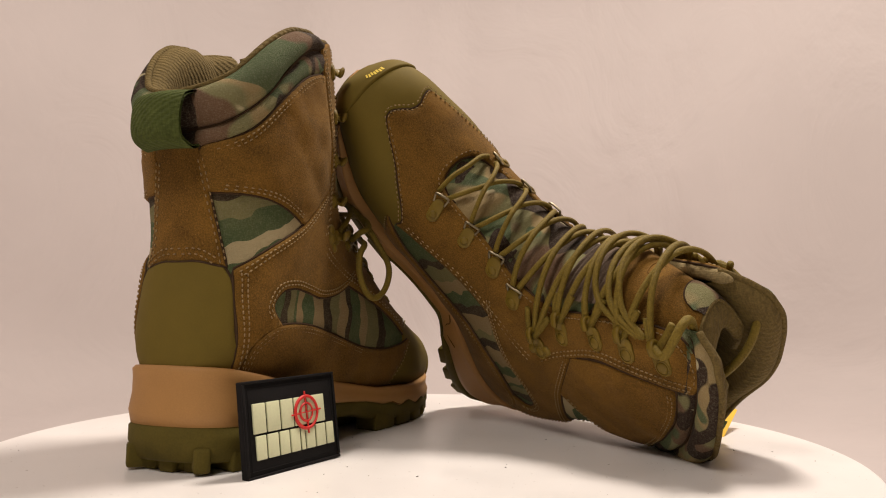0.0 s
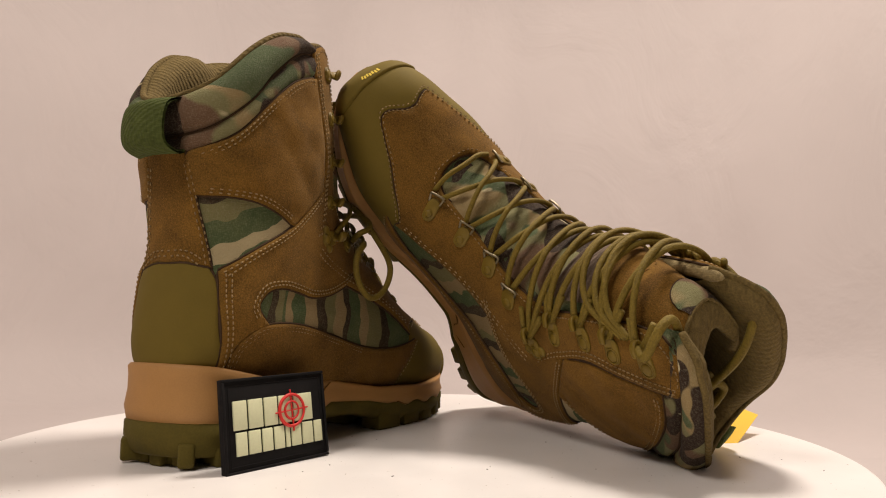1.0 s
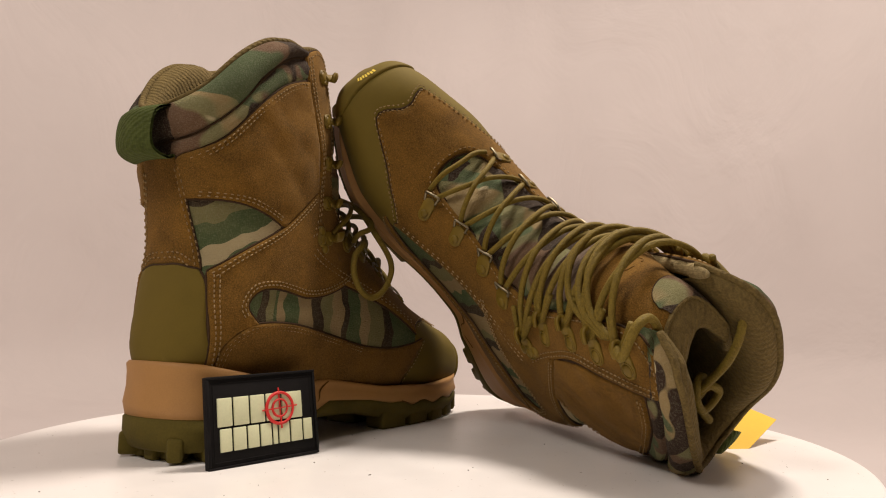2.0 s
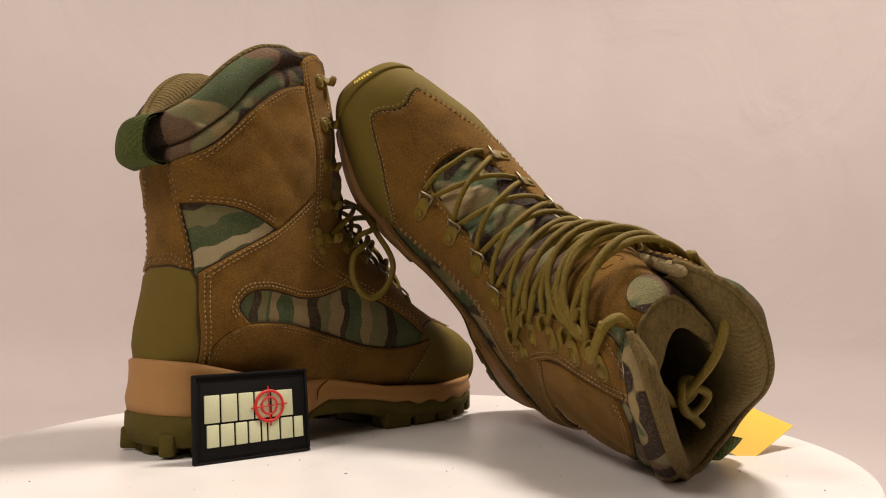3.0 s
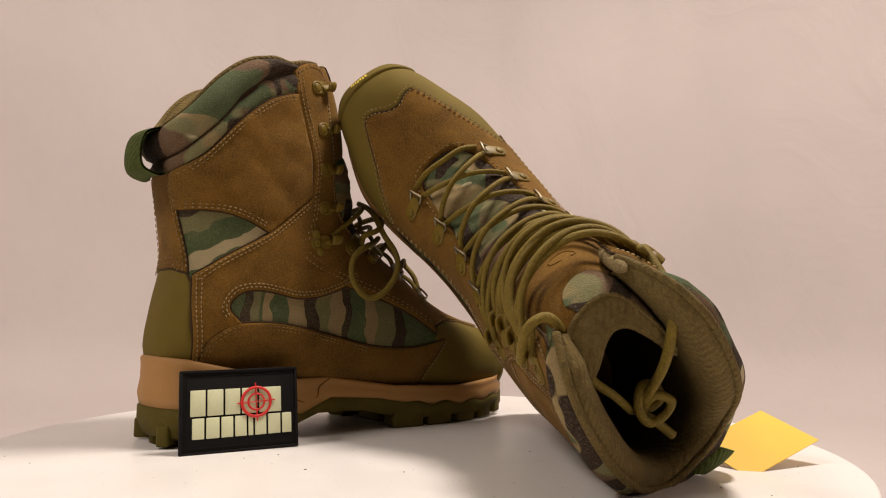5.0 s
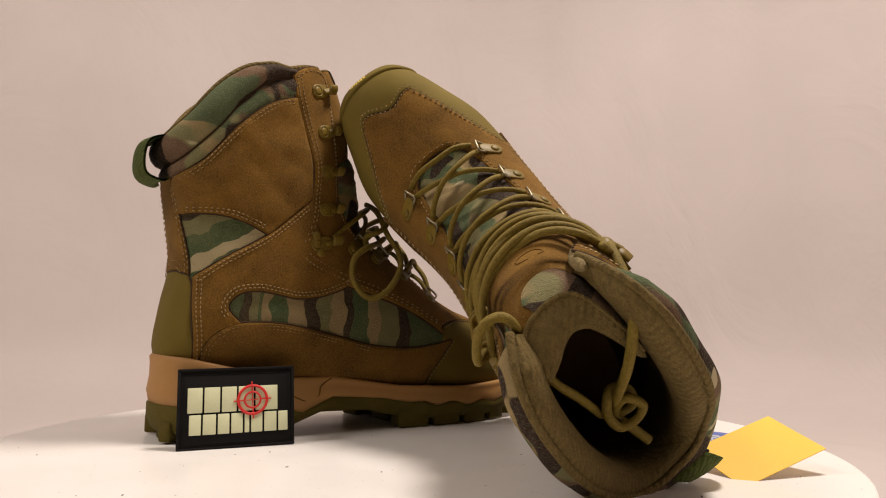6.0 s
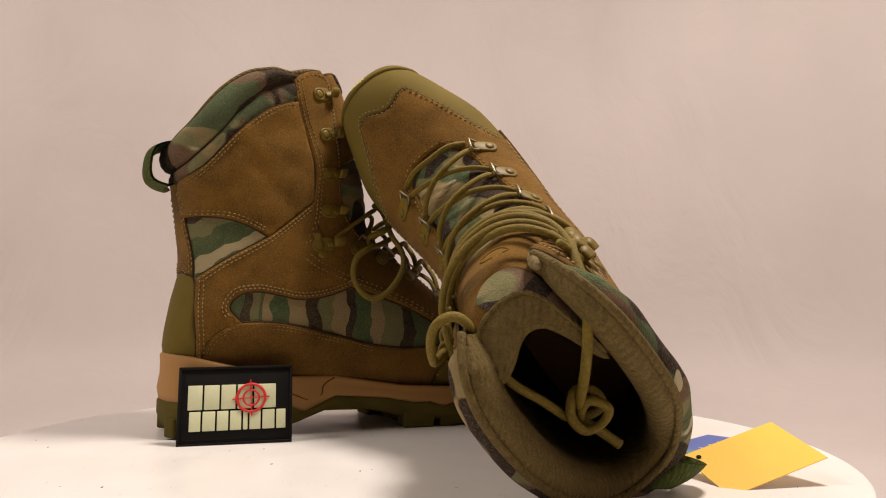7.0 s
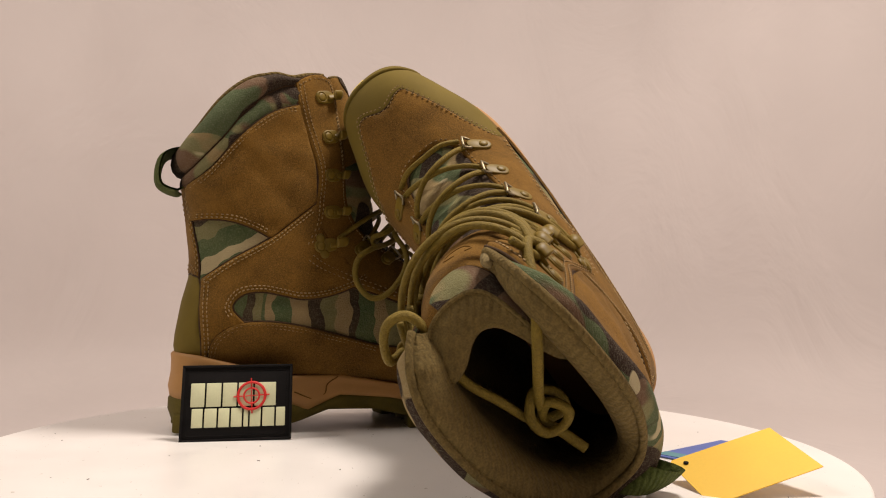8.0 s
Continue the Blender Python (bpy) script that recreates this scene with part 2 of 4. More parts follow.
def spline(points, per=8, closed=False):
    """Catmull-Rom through the points, any dimension."""
    p = np.array(points, float)
    n = len(p)
    out = []
    for i in range(n if closed else n - 1):
        if closed:
            a, b, c, d = p[(i - 1) % n], p[i], p[(i + 1) % n], p[(i + 2) % n]
        else:
            b, c = p[i], p[i + 1]
            a = p[i - 1] if i else 2 * b - c
            d = p[i + 2] if i + 2 < n else 2 * c - b
        for k in range(per):
            t = k / per
            out.append(0.5 * (2 * b + (c - a) * t + (2 * a - 5 * b + 4 * c - d) * t * t + (3 * b - a - 3 * c + d) * t ** 3))
    if not closed:
        out.append(p[-1])
    return np.array(out)


def tube_bm(path, radius, sides=8, closed=False, flat=1.0):
    """A round cord along the points."""
    p = np.array(path, float)
    n = len(p)
    tan = np.roll(p, -1, 0) - np.roll(p, 1, 0) if closed else np.gradient(p, axis=0)
    tan /= np.maximum(np.linalg.norm(tan, axis=1, keepdims=True), 1e-9)
    up = np.array((0.31, 0.52, 0.8))
    rings = []
    side = np.cross(tan[0], up)
    for i in range(n):
        side = side - tan[i] * (side @ tan[i])
        side /= max(np.linalg.norm(side), 1e-9)
        other = np.cross(tan[i], side)
        a = np.linspace(0, 2 * np.pi, sides, endpoint=False)[:, None]
        rad = radius[i] if hasattr(radius, "__len__") else radius
        rings.append(p[i] + rad * (np.cos(a) * side + flat * np.sin(a) * other))
    return grid_bm(np.array(rings), closed, True, not closed)


# ---- structure: turntable, sheet, room ----
def build_setting():
    # white round turntable top
    bm = bmesh.new()
    bmesh.ops.create_cone(bm, cap_ends=True, segments=160, radius1=0.285, radius2=0.285, depth=0.012)
    rim = [e for e in bm.edges if len({round(v.co.z, 4) for v in e.verts}) == 1 and e.is_boundary is False]
    bmesh.ops.bevel(bm, geom=rim, offset=0.0015, segments=2, affect="EDGES", profile=0.5)
    bmesh.ops.translate(bm, vec=(0, 0, -0.006), verts=bm.verts)
    tagged(part("turntable", bm, turntable_material(), None, "white laminated round turntable top with small specks", False),
           category="turntable", kind="structure")
    # sheet: hangs in an arc behind and sweeps forward under the turntable
    prof = spline([(0.18, -0.055), (0.45, -0.055), (0.66, -0.052), (0.80, -0.01), (0.86, 0.12), (0.88, 0.5), (0.90, 1.0), (0.92, 1.6)], 6)
    ang = np.radians(np.linspace(-18, 224, 150))
    pts = np.zeros((len(ang), len(prof), 3))
    for i, a in enumerate(ang):
        for j, (rr, zz) in enumerate(prof):
            lift = max(0.0, min(1.0, (zz + 0.05) * 4))
            fold = 0.016 * lift * (noise.noise(Vector((a * 3.0, zz * 0.8, 2.0))) + 0.45 * noise.noise(Vector((a * 9.0, zz * 1.5 + a * 2, 5.0))))
            q = rr + fold
            pts[i, j] = (q * math.cos(a), q * math.sin(a), zz)
    tagged(part("backdrop", grid_bm(pts), backdrop_material(), None, "softly creased white cloth sheet hung behind the boots"), category="backdrop", kind="structure")
    # table under it and plain room that closes the place
    tagged(part("table_top", box_bm((2.4, 2.4, 0.04), (0, 0, -0.081), 0.004), ROOM, None, "plain pale table under the sheet", False), category="table", kind="structure")
    tagged(part("floor", box_bm((5.0, 5.0, 0.1), (0, 0, -0.85)), ROOM, None, "plain pale floor", False), category="floor", kind="structure")
    tagged(part("ceiling", box_bm((5.0, 5.0, 0.1), (0, 0, 1.95)), ROOM, None, "plain pale ceiling", False), category="ceiling", kind="structure")
    for name, size, at in (("wall_north", (5.0, 0.1, 2.7), (0, 2.55, 0.55)), ("wall_south", (5.0, 0.1, 2.7), (0, -2.55, 0.55)),
                           ("wall_east", (0.1, 5.0, 2.7), (2.55, 0, 0.55)), ("wall_west", (0.1, 5.0, 2.7), (-2.55, 0, 0.55))):
        tagged(part(name, box_bm(size, at), ROOM, None, "plain pale wall", False), category="wall", kind="structure")


build_setting()


# ---- the boot's form ----
# sections from toe to collar: front edge (x, z), rear edge (x, z), half width, squareness
SECTIONS = [
    ((0.329, 0.043), (0.329, 0.037), 0.004, 2.0), ((0.3225, 0.064), (0.325, 0.025), 0.026, 2.2),
    ((0.305, 0.0765), (0.310, 0.018), 0.040, 2.3), ((0.277, 0.084), (0.280, 0.016), 0.047, 2.4),
    ((0.251, 0.093), (0.250, 0.016), 0.051, 2.4), ((0.226, 0.106), (0.215, 0.018), 0.051, 2.4),
    ((0.204, 0.124), (0.170, 0.022), 0.049, 2.4), ((0.185, 0.140), (0.120, 0.026), 0.047, 2.4),
    ((0.169, 0.155), (0.075, 0.030), 0.047, 2.4), ((0.158, 0.173), (0.038, 0.036), 0.047, 2.4),
    ((0.152, 0.190), (0.016, 0.056), 0.047, 2.4), ((0.149, 0.205), (0.018, 0.090), 0.047, 2.4),
    ((0.147, 0.222), (0.024, 0.122), 0.048, 2.4), ((0.144, 0.240), (0.021, 0.152), 0.049, 2.4),
    ((0.141, 0.258), (0.017, 0.178), 0.049, 2.4), ((0.137, 0.275), (0.013, 0.203), 0.049, 2.4),
    ((0.132, 0.292), (0.014, 0.226), 0.048, 2.4), ((0.127, 0.309), (0.0165, 0.249), 0.047, 2.4), ((0.122, 0.326), (0.019, 0.272), 0.046, 2.4),
]
SEC = spline([(*f, *b, w, n) for f, b, w, n in SECTIONS], 40)
SKEY = np.linspace(0, len(SECTIONS) - 1, len(SEC))


def sec(s):
    s = np.asarray(s, float)
    return [np.interp(s, SKEY, SEC[:, k]) for k in range(6)]


FLARE = [1.0]
PINCH = [0.0]  # how far the inner side of the shaft is pressed in


def flare(x, y):
    """The outer side (y < 0) of the forefoot stands out further."""
    return np.where(y < 0, y * (1 + FLARE[0] * np.interp(x, (0.13, 0.20, 0.29, 0.31, 0.333), (0, 0.14, 0.17, 0.19, 0.15))), y)


def skin(s, a, out=0.0):
    """Points of the boot's skin: s along it, a (radians) round it from the front ridge; out: metres off it."""
    def at(s, a):
        fx, fz, bx, bz, w, n = sec(s)
        ca, sa = np.cos(a), np.sin(a)
        c = np.sign(ca) * np.abs(ca) ** (2 / n)
        y = np.sign(sa) * np.abs(sa) ** (2 / n) * w
        x = (fx + bx) / 2 + c * (fx - bx) / 2
        y = y * (1 - PINCH[0] * np.where(y > 0, np.clip((s - 8) / 7, 0, 1), 0.25 * np.clip((s - 11) / 4, 0, 1)))
        return np.stack((x, flare(x, y), (fz + bz) / 2 + c * (fz - bz) / 2), -1)
    s, a = np.broadcast_arrays(np.asarray(s, float), np.asarray(a, float))
    p = at(s, a)
    if np.any(out):
        e = 2e-2
        lo, hi = np.clip(s - e, 0, 18), np.clip(s + e, 0, 18)
        du = at(hi, a) - at(lo, a)
        dv = at(s, a + e) - at(s, a - e)
        n = np.cross(du, dv)
        n /= np.maximum(np.linalg.norm(n, axis=-1, keepdims=True), 1e-12)
        mid = (at(s, 0 * a) + at(s, 0 * a + np.pi)) / 2
        n *= np.sign(np.sum(n * (p - mid), -1, keepdims=True))
        p = p + n * np.broadcast_to(out, s.shape)[..., None]
    return p


SGRID = np.linspace(0, 18, 800)
SEC_G = sec(SGRID)


def unskin(x, z):
    """(s, a) of the skin's side point at (x, z) in the side view."""
    x, z = np.asarray(x, float).ravel(), np.asarray(z, float).ravel()
    fx, fz, bx, bz, w, n = SEC_G
    cr = (x[:, None] - bx) * (fz - bz) - (z[:, None] - bz) * (fx - bx)
    t = ((x[:, None] - bx) * (fx - bx) + (z[:, None] - bz) * (fz - bz)) / ((fx - bx) ** 2 + (fz - bz) ** 2)
    score = np.where((t > -0.25) & (t < 1.25), np.abs(cr) / np.hypot(fx - bx, fz - bz), 9)
    k = np.argmin(score, 1)
    k0 = np.clip(k, 1, len(SGRID) - 2)
    i = np.arange(len(x))
    d = cr[i, k0 + 1] - cr[i, k0 - 1]
    step = np.where(np.abs(d) > 1e-12, -cr[i, k0] / np.where(np.abs(d) > 1e-12, d, 1) * 2, 0)
    s = SGRID[k0] + np.clip(step, -1, 1) * (SGRID[1] - SGRID[0])
    fx, fz, bx, bz, w, n = sec(s)
    t = ((x - bx) * (fx - bx) + (z - bz) * (fz - bz)) / ((fx - bx) ** 2 + (fz - bz) ** 2)
    c = np.clip(2 * t - 1, -0.9995, 0.9995)
    return s, np.arccos(np.sign(c) * np.abs(c) ** (n / 2))


def closed_outline(points, per=6):
    """A smooth closed outline; a third number 1 marks a sharp corner."""
    n = len(points)
    sharp = [i for i in range(n) if len(points[i]) > 2 and points[i][2]]
    if not sharp:
        return spline([p[:2] for p in points], per, True)
    out = []
    for k, i in enumerate(sharp):
        j = sharp[(k + 1) % len(sharp)]
        run = [points[(i + m) % n][:2] for m in range(((j - i) % n or n) + 1)]
        out.extend(spline(run, per)[:-1])
    return np.array(out)


def resample(line, step, closed=True):
    p = np.vstack((line, line[:1])) if closed else np.array(line)
    d = np.concatenate(([0], np.cumsum(np.linalg.norm(np.diff(p, axis=0), axis=1))))
    n = max(3, int(round(d[-1] / step)))
    q = np.linspace(0, d[-1], n + (0 if closed else 1), endpoint=not closed)
    return np.stack([np.interp(q, d, p[:, k]) for k in range(p.shape[1])], -1)


def side_map(x, z):
    return unskin(x, z)


SU, SA = 0.020, 0.045  # metres to one step of s, and to one radian, on a flat pattern


def flat(points):
    """(s, degrees) to the flat pattern; a third number passes through."""
    return [(p[0] * SU, radians(p[1]) * SA, *p[2:]) for p in points]


def flat_map(u, v):
    return u / SU, v / SA


def back_map(u, v):
    return u / SU, np.pi + v / SA


def panel_bm(outline, side, base, thick, puff=0.0, sag=0.0, seed=0.0, mapper=side_map):
    """A cut piece of cloth or hide laid on the boot: outline in the side view or a flat pattern, rounded rim."""
    line = resample(outline, 0.0025)
    bm = bmesh.new()
    face = bm.faces.new([bm.verts.new((x, 0, z)) for x, z in line])
    bm.normal_update()
    bmesh.ops.inset_region(bm, faces=[face], thickness=0.0009, use_boundary=True, use_even_offset=False)
    rim = {v for v in bm.verts if v.is_boundary}
    inner = [f for f in bm.faces if not any(v in rim for v in f.verts)]
    bmesh.ops.triangulate(bm, faces=inner)
    inner = [f for f in bm.faces if not any(v in rim for v in f.verts)]
    for axis in (0, 2):
        lo, hi = line[:, axis // 2].min(), line[:, axis // 2].max()
        for q in np.arange(math.ceil(lo / 0.005) * 0.005, hi, 0.005):
            geom = set(inner)
            for f in inner:
                geom.update(f.edges)
                geom.update(f.verts)
            no = (1, 0, 0) if axis == 0 else (0, 0, 1)
            co = (q, 0, 0) if axis == 0 else (0, 0, q)
            bmesh.ops.bisect_plane(bm, geom=list(geom), plane_co=co, plane_no=no, dist=1e-5)
            inner = [f for f in bm.faces if not any(v in rim for v in f.verts)]
    verts = list(bm.verts)
    xz = np.array([(v.co.x, v.co.z) for v in verts])
    s, a = mapper(xz[:, 0], xz[:, 1])
    edge = np.array([v in rim for v in verts])
    out = np.where(edge, base - 0.0004, base + thick)
    if puff or sag:
        d = np.sqrt(((xz[:, None, :] - line[None, ::2, :]) ** 2).sum(-1)).min(1)
        out = out + puff * np.clip(d / 0.012, 0, 1) ** 0.6
        out = out + np.array([sag * noise.noise(Vector((x * 60, seed, z * 60))) for x, z in xz]) * np.clip(d / 0.006, 0, 1)
    p = skin(s, a * side, out)
    for v, q in zip(verts, p):
        v.co = q
    bmesh.ops.triangulate(bm, faces=[f for f in bm.faces if len(f.verts) > 4])
    return bm


def stitch_bm(lines, side, height, gap=0.0031, length=0.0020, radius=0.00046, mapper=side_map):
    """Thread dashes along lines of the side view."""
    verts, faces = [], []
    for line in lines:
        q = resample(line, gap, False)
        s, a = mapper(q[:, 0], q[:, 1])
        p = skin(s, a * side, height)
        pu = skin(s, a * side, height + 0.001)
        for i in range(len(p) - 1):
            d = p[i + 1] - p[i]
            ln = np.linalg.norm(d)
            if ln < 1e-5 or ln > 0.012:
                continue
            d /= ln
            up = pu[i] - p[i]
            up /= max(np.linalg.norm(up), 1e-9)
            w = np.cross(d, up)
            c = p[i]
            k = len(verts)
            h = length / 2
            for x, sc in ((-h, 0.35), (-h * 0.6, 1), (h * 0.6, 1), (h, 0.35)):
                for vv, uu in ((-1, -0.6), (0, 1), (1, -0.6)):
                    verts.append(c + d * x + (w * vv + up * uu) * radius * sc)
            for r in range(3):
                for e in range(3):
                    f = (e + 1) % 3
                    faces.append((k + 3 * r + e, k + 3 * r + f, k + 3 * r + 3 + f, k + 3 * r + 3 + e))
            faces += [(k, k + 2, k + 1), (k + 9, k + 10, k + 11)]
    mesh = bpy.data.meshes.new("tmp")
    mesh.from_pydata([tuple(v) for v in verts], [], faces)
    bm = bmesh.new()
    bm.from_mesh(mesh)
    bpy.data.meshes.remove(mesh)
    return bm


def shift_line(line, by):
    """An open line moved sideways in the side view."""
    p = np.array(line, float)
    t = np.gradient(p, axis=0)
    t /= np.maximum(np.linalg.norm(t, axis=1, keepdims=True), 1e-9)
    return p + by * np.stack((-t[:, 1], t[:, 0]), -1)


# ---- the boot's parts ----
def outline_half(x):
    """Half width of the sole's footprint at x."""
    return float(np.interp(x, *zip(*FOOT)))


FOOT = [(0.013, 0.0), (0.0145, 0.012), (0.019, 0.024), (0.030, 0.034), (0.05, 0.040), (0.09, 0.041), (0.13, 0.041), (0.17, 0.045), (0.21, 0.051),
        (0.245, 0.053), (0.275, 0.050), (0.30, 0.0425), (0.319, 0.029), (0.328, 0.012), (0.331, 0.0)]


def footprint(grow=0.0, step=0.004):
    half = spline(FOOT, 6)
    full = np.vstack((half, (half * (1, -1))[::-1][1:-1]))
    full = resample(full, step)
    t = np.roll(full, -1, 0) - np.roll(full, 1, 0)
    t /= np.linalg.norm(t, axis=1, keepdims=True)
    n = np.stack((-t[:, 1], t[:, 0]), -1)
    if np.sum(n * (full - full.mean(0))) < 0:
        n = -n
    full = full + n * grow
    full[:, 1] = flare(full[:, 0], full[:, 1])
    return full


def build_sole(boot):
    # tan midsole: side wall waved along its upper and lower edge
    fp = footprint()
    top = np.interp(fp[:, 0], (0, 0.03, 0.07, 0.095, 0.133, 0.187, 0.25, 0.30, 0.33), (0.061, 0.057, 0.048, 0.042, 0.042, 0.033, 0.030, 0.034, 0.046))
    low = np.interp(fp[:, 0], (0, 0.05, 0.098, 0.108, 0.133, 0.173, 0.20, 0.26, 0.30, 0.33), (0.026, 0.023, 0.020, 0.015, 0.026, 0.023, 0.018, 0.016, 0.018, 0.024))
    low = low + np.where(fp[:, 0] > 0.195, 0.0017 * np.sin((fp[:, 0] - 0.195) * 2 * np.pi / 0.030), 0)
    rings = []
    for f, grow in ((0.0, -0.010), (0.0, -0.001), (0.03, 0.001), (0.25, 0.0025), (0.55, 0.001), (0.8, 0.001), (0.95, 0.0015), (1.0, 0.0), (1.0, -0.008)):
        q = footprint(grow)
        rings.append(np.column_stack((q, low + (top - low) * f)))
    part("midsole", grid_bm(np.array(rings), False, True, True), MIDSOLE, boot, "tan foam midsole")
    # olive outsole under it
    bot = np.interp(fp[:, 0], (0, 0.02, 0.095, 0.104, 0.125, 0.16, 0.19, 0.20, 0.27, 0.30, 0.33), (0.008, 0.0058, 0.0058, 0.008, 0.0155, 0.0150, 0.008, 0.0058, 0.0058, 0.008, 0.017))
    rings = []
    for f, grow in ((0.0, -0.012), (0.0, -0.003), (0.1, -0.001), (0.5, 0.002), (0.9, 0.002), (1.0, 0.0)):
        q = footprint(grow)
        rings.append(np.column_stack((q, bot + (low + 0.0015 - bot) * f)))
    part("outsole", grid_bm(np.array(rings), False, True, True), OUTSOLE, boot, "olive rubber outsole")
    # moulded grooves on the foam's side: not cut, their shade drawn as dark cords
    for side in (-1, 1):
        for path in ([(0.098, 0.030), (0.112, 0.0245), (0.121, 0.028), (0.123, 0.035), (0.131, 0.0405)], [(0.205, 0.0205), (0.217, 0.0175), (0.232, 0.0200), (0.245, 0.0205)]):
            q = spline(path, 6)
            pts = [(x, float(flare(x, side * (outline_half(x) + 0.0015))), z) for x, z in q]
            part("groove_shade", tube_bm(pts, 0.0005, 6), SUEDE_DARK, boot)
    # lugs round the edge
    for side in (1, -1):
        for x, ln in ((0.024, 0.009), (0.040, 0.013), (0.060, 0.014), (0.083, 0.018), (0.200, 0.026), (0.229, 0.024), (0.256, 0.021), (0.280, 0.018), (0.300, 0.014), (0.3145, 0.010)):
            w = outline_half(x)
            slope = (outline_half(x + 0.006) - outline_half(x - 0.006)) / 0.012
            turn = Euler((0, 0, math.atan(slope) * side))
            zb = float(np.interp(x, (0.0, 0.03, 0.27, 0.30, 0.33), (0.006, 0.0, 0.0, 0.003, 0.012)))
            part("lug", box_bm((ln, 0.020, 0.014), (x, float(flare(x, side * w)) - side * 0.0094, zb + 0.007), 0.0018, turn.to_matrix()), OUTSOLE, boot)
    for y in (-0.014, 0.0, 0.014):
        part("lug", box_bm((0.012, 0.010, 0.012), (0.0245 + abs(y) * 0.25, y, 0.006), 0.0018), OUTSOLE, boot)
    for x in (0.032, 0.070, 0.205, 0.235, 0.265):
        part("lug", box_bm((0.018, 0.03, 0.010), (x, 0, 0.005), 0.002), OUTSOLE, boot)


def table(a, pairs):
    """A value read off (degrees, value) pairs, smoothly."""
    k = spline(sorted(pairs), 8)
    return np.interp(a, k[:, 0], k[:, 1])


# toe cap's rear edge, degrees round the boot and s
CAP = [(-180, 5.1), (-140, 5.1), (-103, 5.15), (-83, 4.95), (-71, 4.95), (-60, 4.6), (-50, 4.1), (-42, 3.6), (-37, 3.0), (-33, 2.55), (-28, 2.36), (-20, 2.34), (-12, 2.42),
       (-5, 2.52), (2, 2.54), (10, 2.44), (18, 2.38), (25, 2.38), (29, 2.52), (34, 2.95), (39, 3.6), (44, 4.15), (52, 4.6), (60, 4.9), (68, 5.0), (83, 4.95), (103, 5.15), (140, 5.1), (180, 5.1)]


# dark cord round a panel's edge, standing for the shade in the gap
def seam_shade(boot, outline, side, out, mapper=side_map):
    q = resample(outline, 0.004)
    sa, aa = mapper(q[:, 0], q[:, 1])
    part("seam_shade", tube_bm(skin(sa, aa * side, out), 0.0008, 6, True), SEAM, boot)


def build_toe(boot):
    a = np.linspace(-180, 180, 241)
    edge = table(a, CAP)
    f = np.concatenate((np.linspace(0, 0.97, 40), (0.985, 1.0, 1.004)))
    s = edge[None, :] * f[:, None]
    out = np.where(f > 1.001, -0.0006, np.where(f > 0.995, 0.0008, 0.0018))[:, None] * np.ones_like(s)
    p = skin(s, np.radians(a)[None, :], out)[:, :-1]
    part("toe_cap", grid_bm(p, False, True), RUBBER, boot, "smooth olive rubber toe cap")
    # bumper that wraps up from the outsole over the toe
    edge = table(a, [(-180, 2.6), (-120, 2.2), (-70, 1.75), (-35, 1.35), (0, 1.2), (35, 1.35), (70, 1.75), (120, 2.2), (180, 2.6)])
    f = np.concatenate((np.linspace(0, 0.94, 16), (0.975, 1.0, 1.005)))
    out = np.where(f > 1.001, 0.001, np.where(f > 0.99, 0.0026, 0.0036))
    p = skin(edge[None, :] * f[:, None], np.radians(a)[None, :], out[:, None] * np.ones((1, len(a))))[:, :-1]
    bumper = part("toe_bumper", grid_bm(p, False, True), RUBBER, boot, "olive rubber toe bumper with small yellow print")
    for k in range(7):
        c, d = -32 + k * 5.0, 1.6
        st = 1.02 + 0.03 * (k % 2)
        q = skin(np.array([[st - 0.10, st - 0.10], [st + 0.06, st + 0.06]]), np.radians(np.array([[c - d, c + d], [c - d, c + d]])), 0.0040)
        part("print_mark", grid_bm(q), GOLD, bumper)


# inner edge of the lacing gap, s and degrees
GAP = [(4.38, 0), (4.45, 8), (4.62, 15), (4.9, 20), (5.4, 22), (6, 25), (7, 31), (8, 38), (9, 42), (10, 43), (12, 44), (14, 44.5), (15.6, 45)]

GAP_TIPPED = GAP[:9] + [(10, 42), (12, 41), (13.5, 40.5), (14.6, 42.5)]


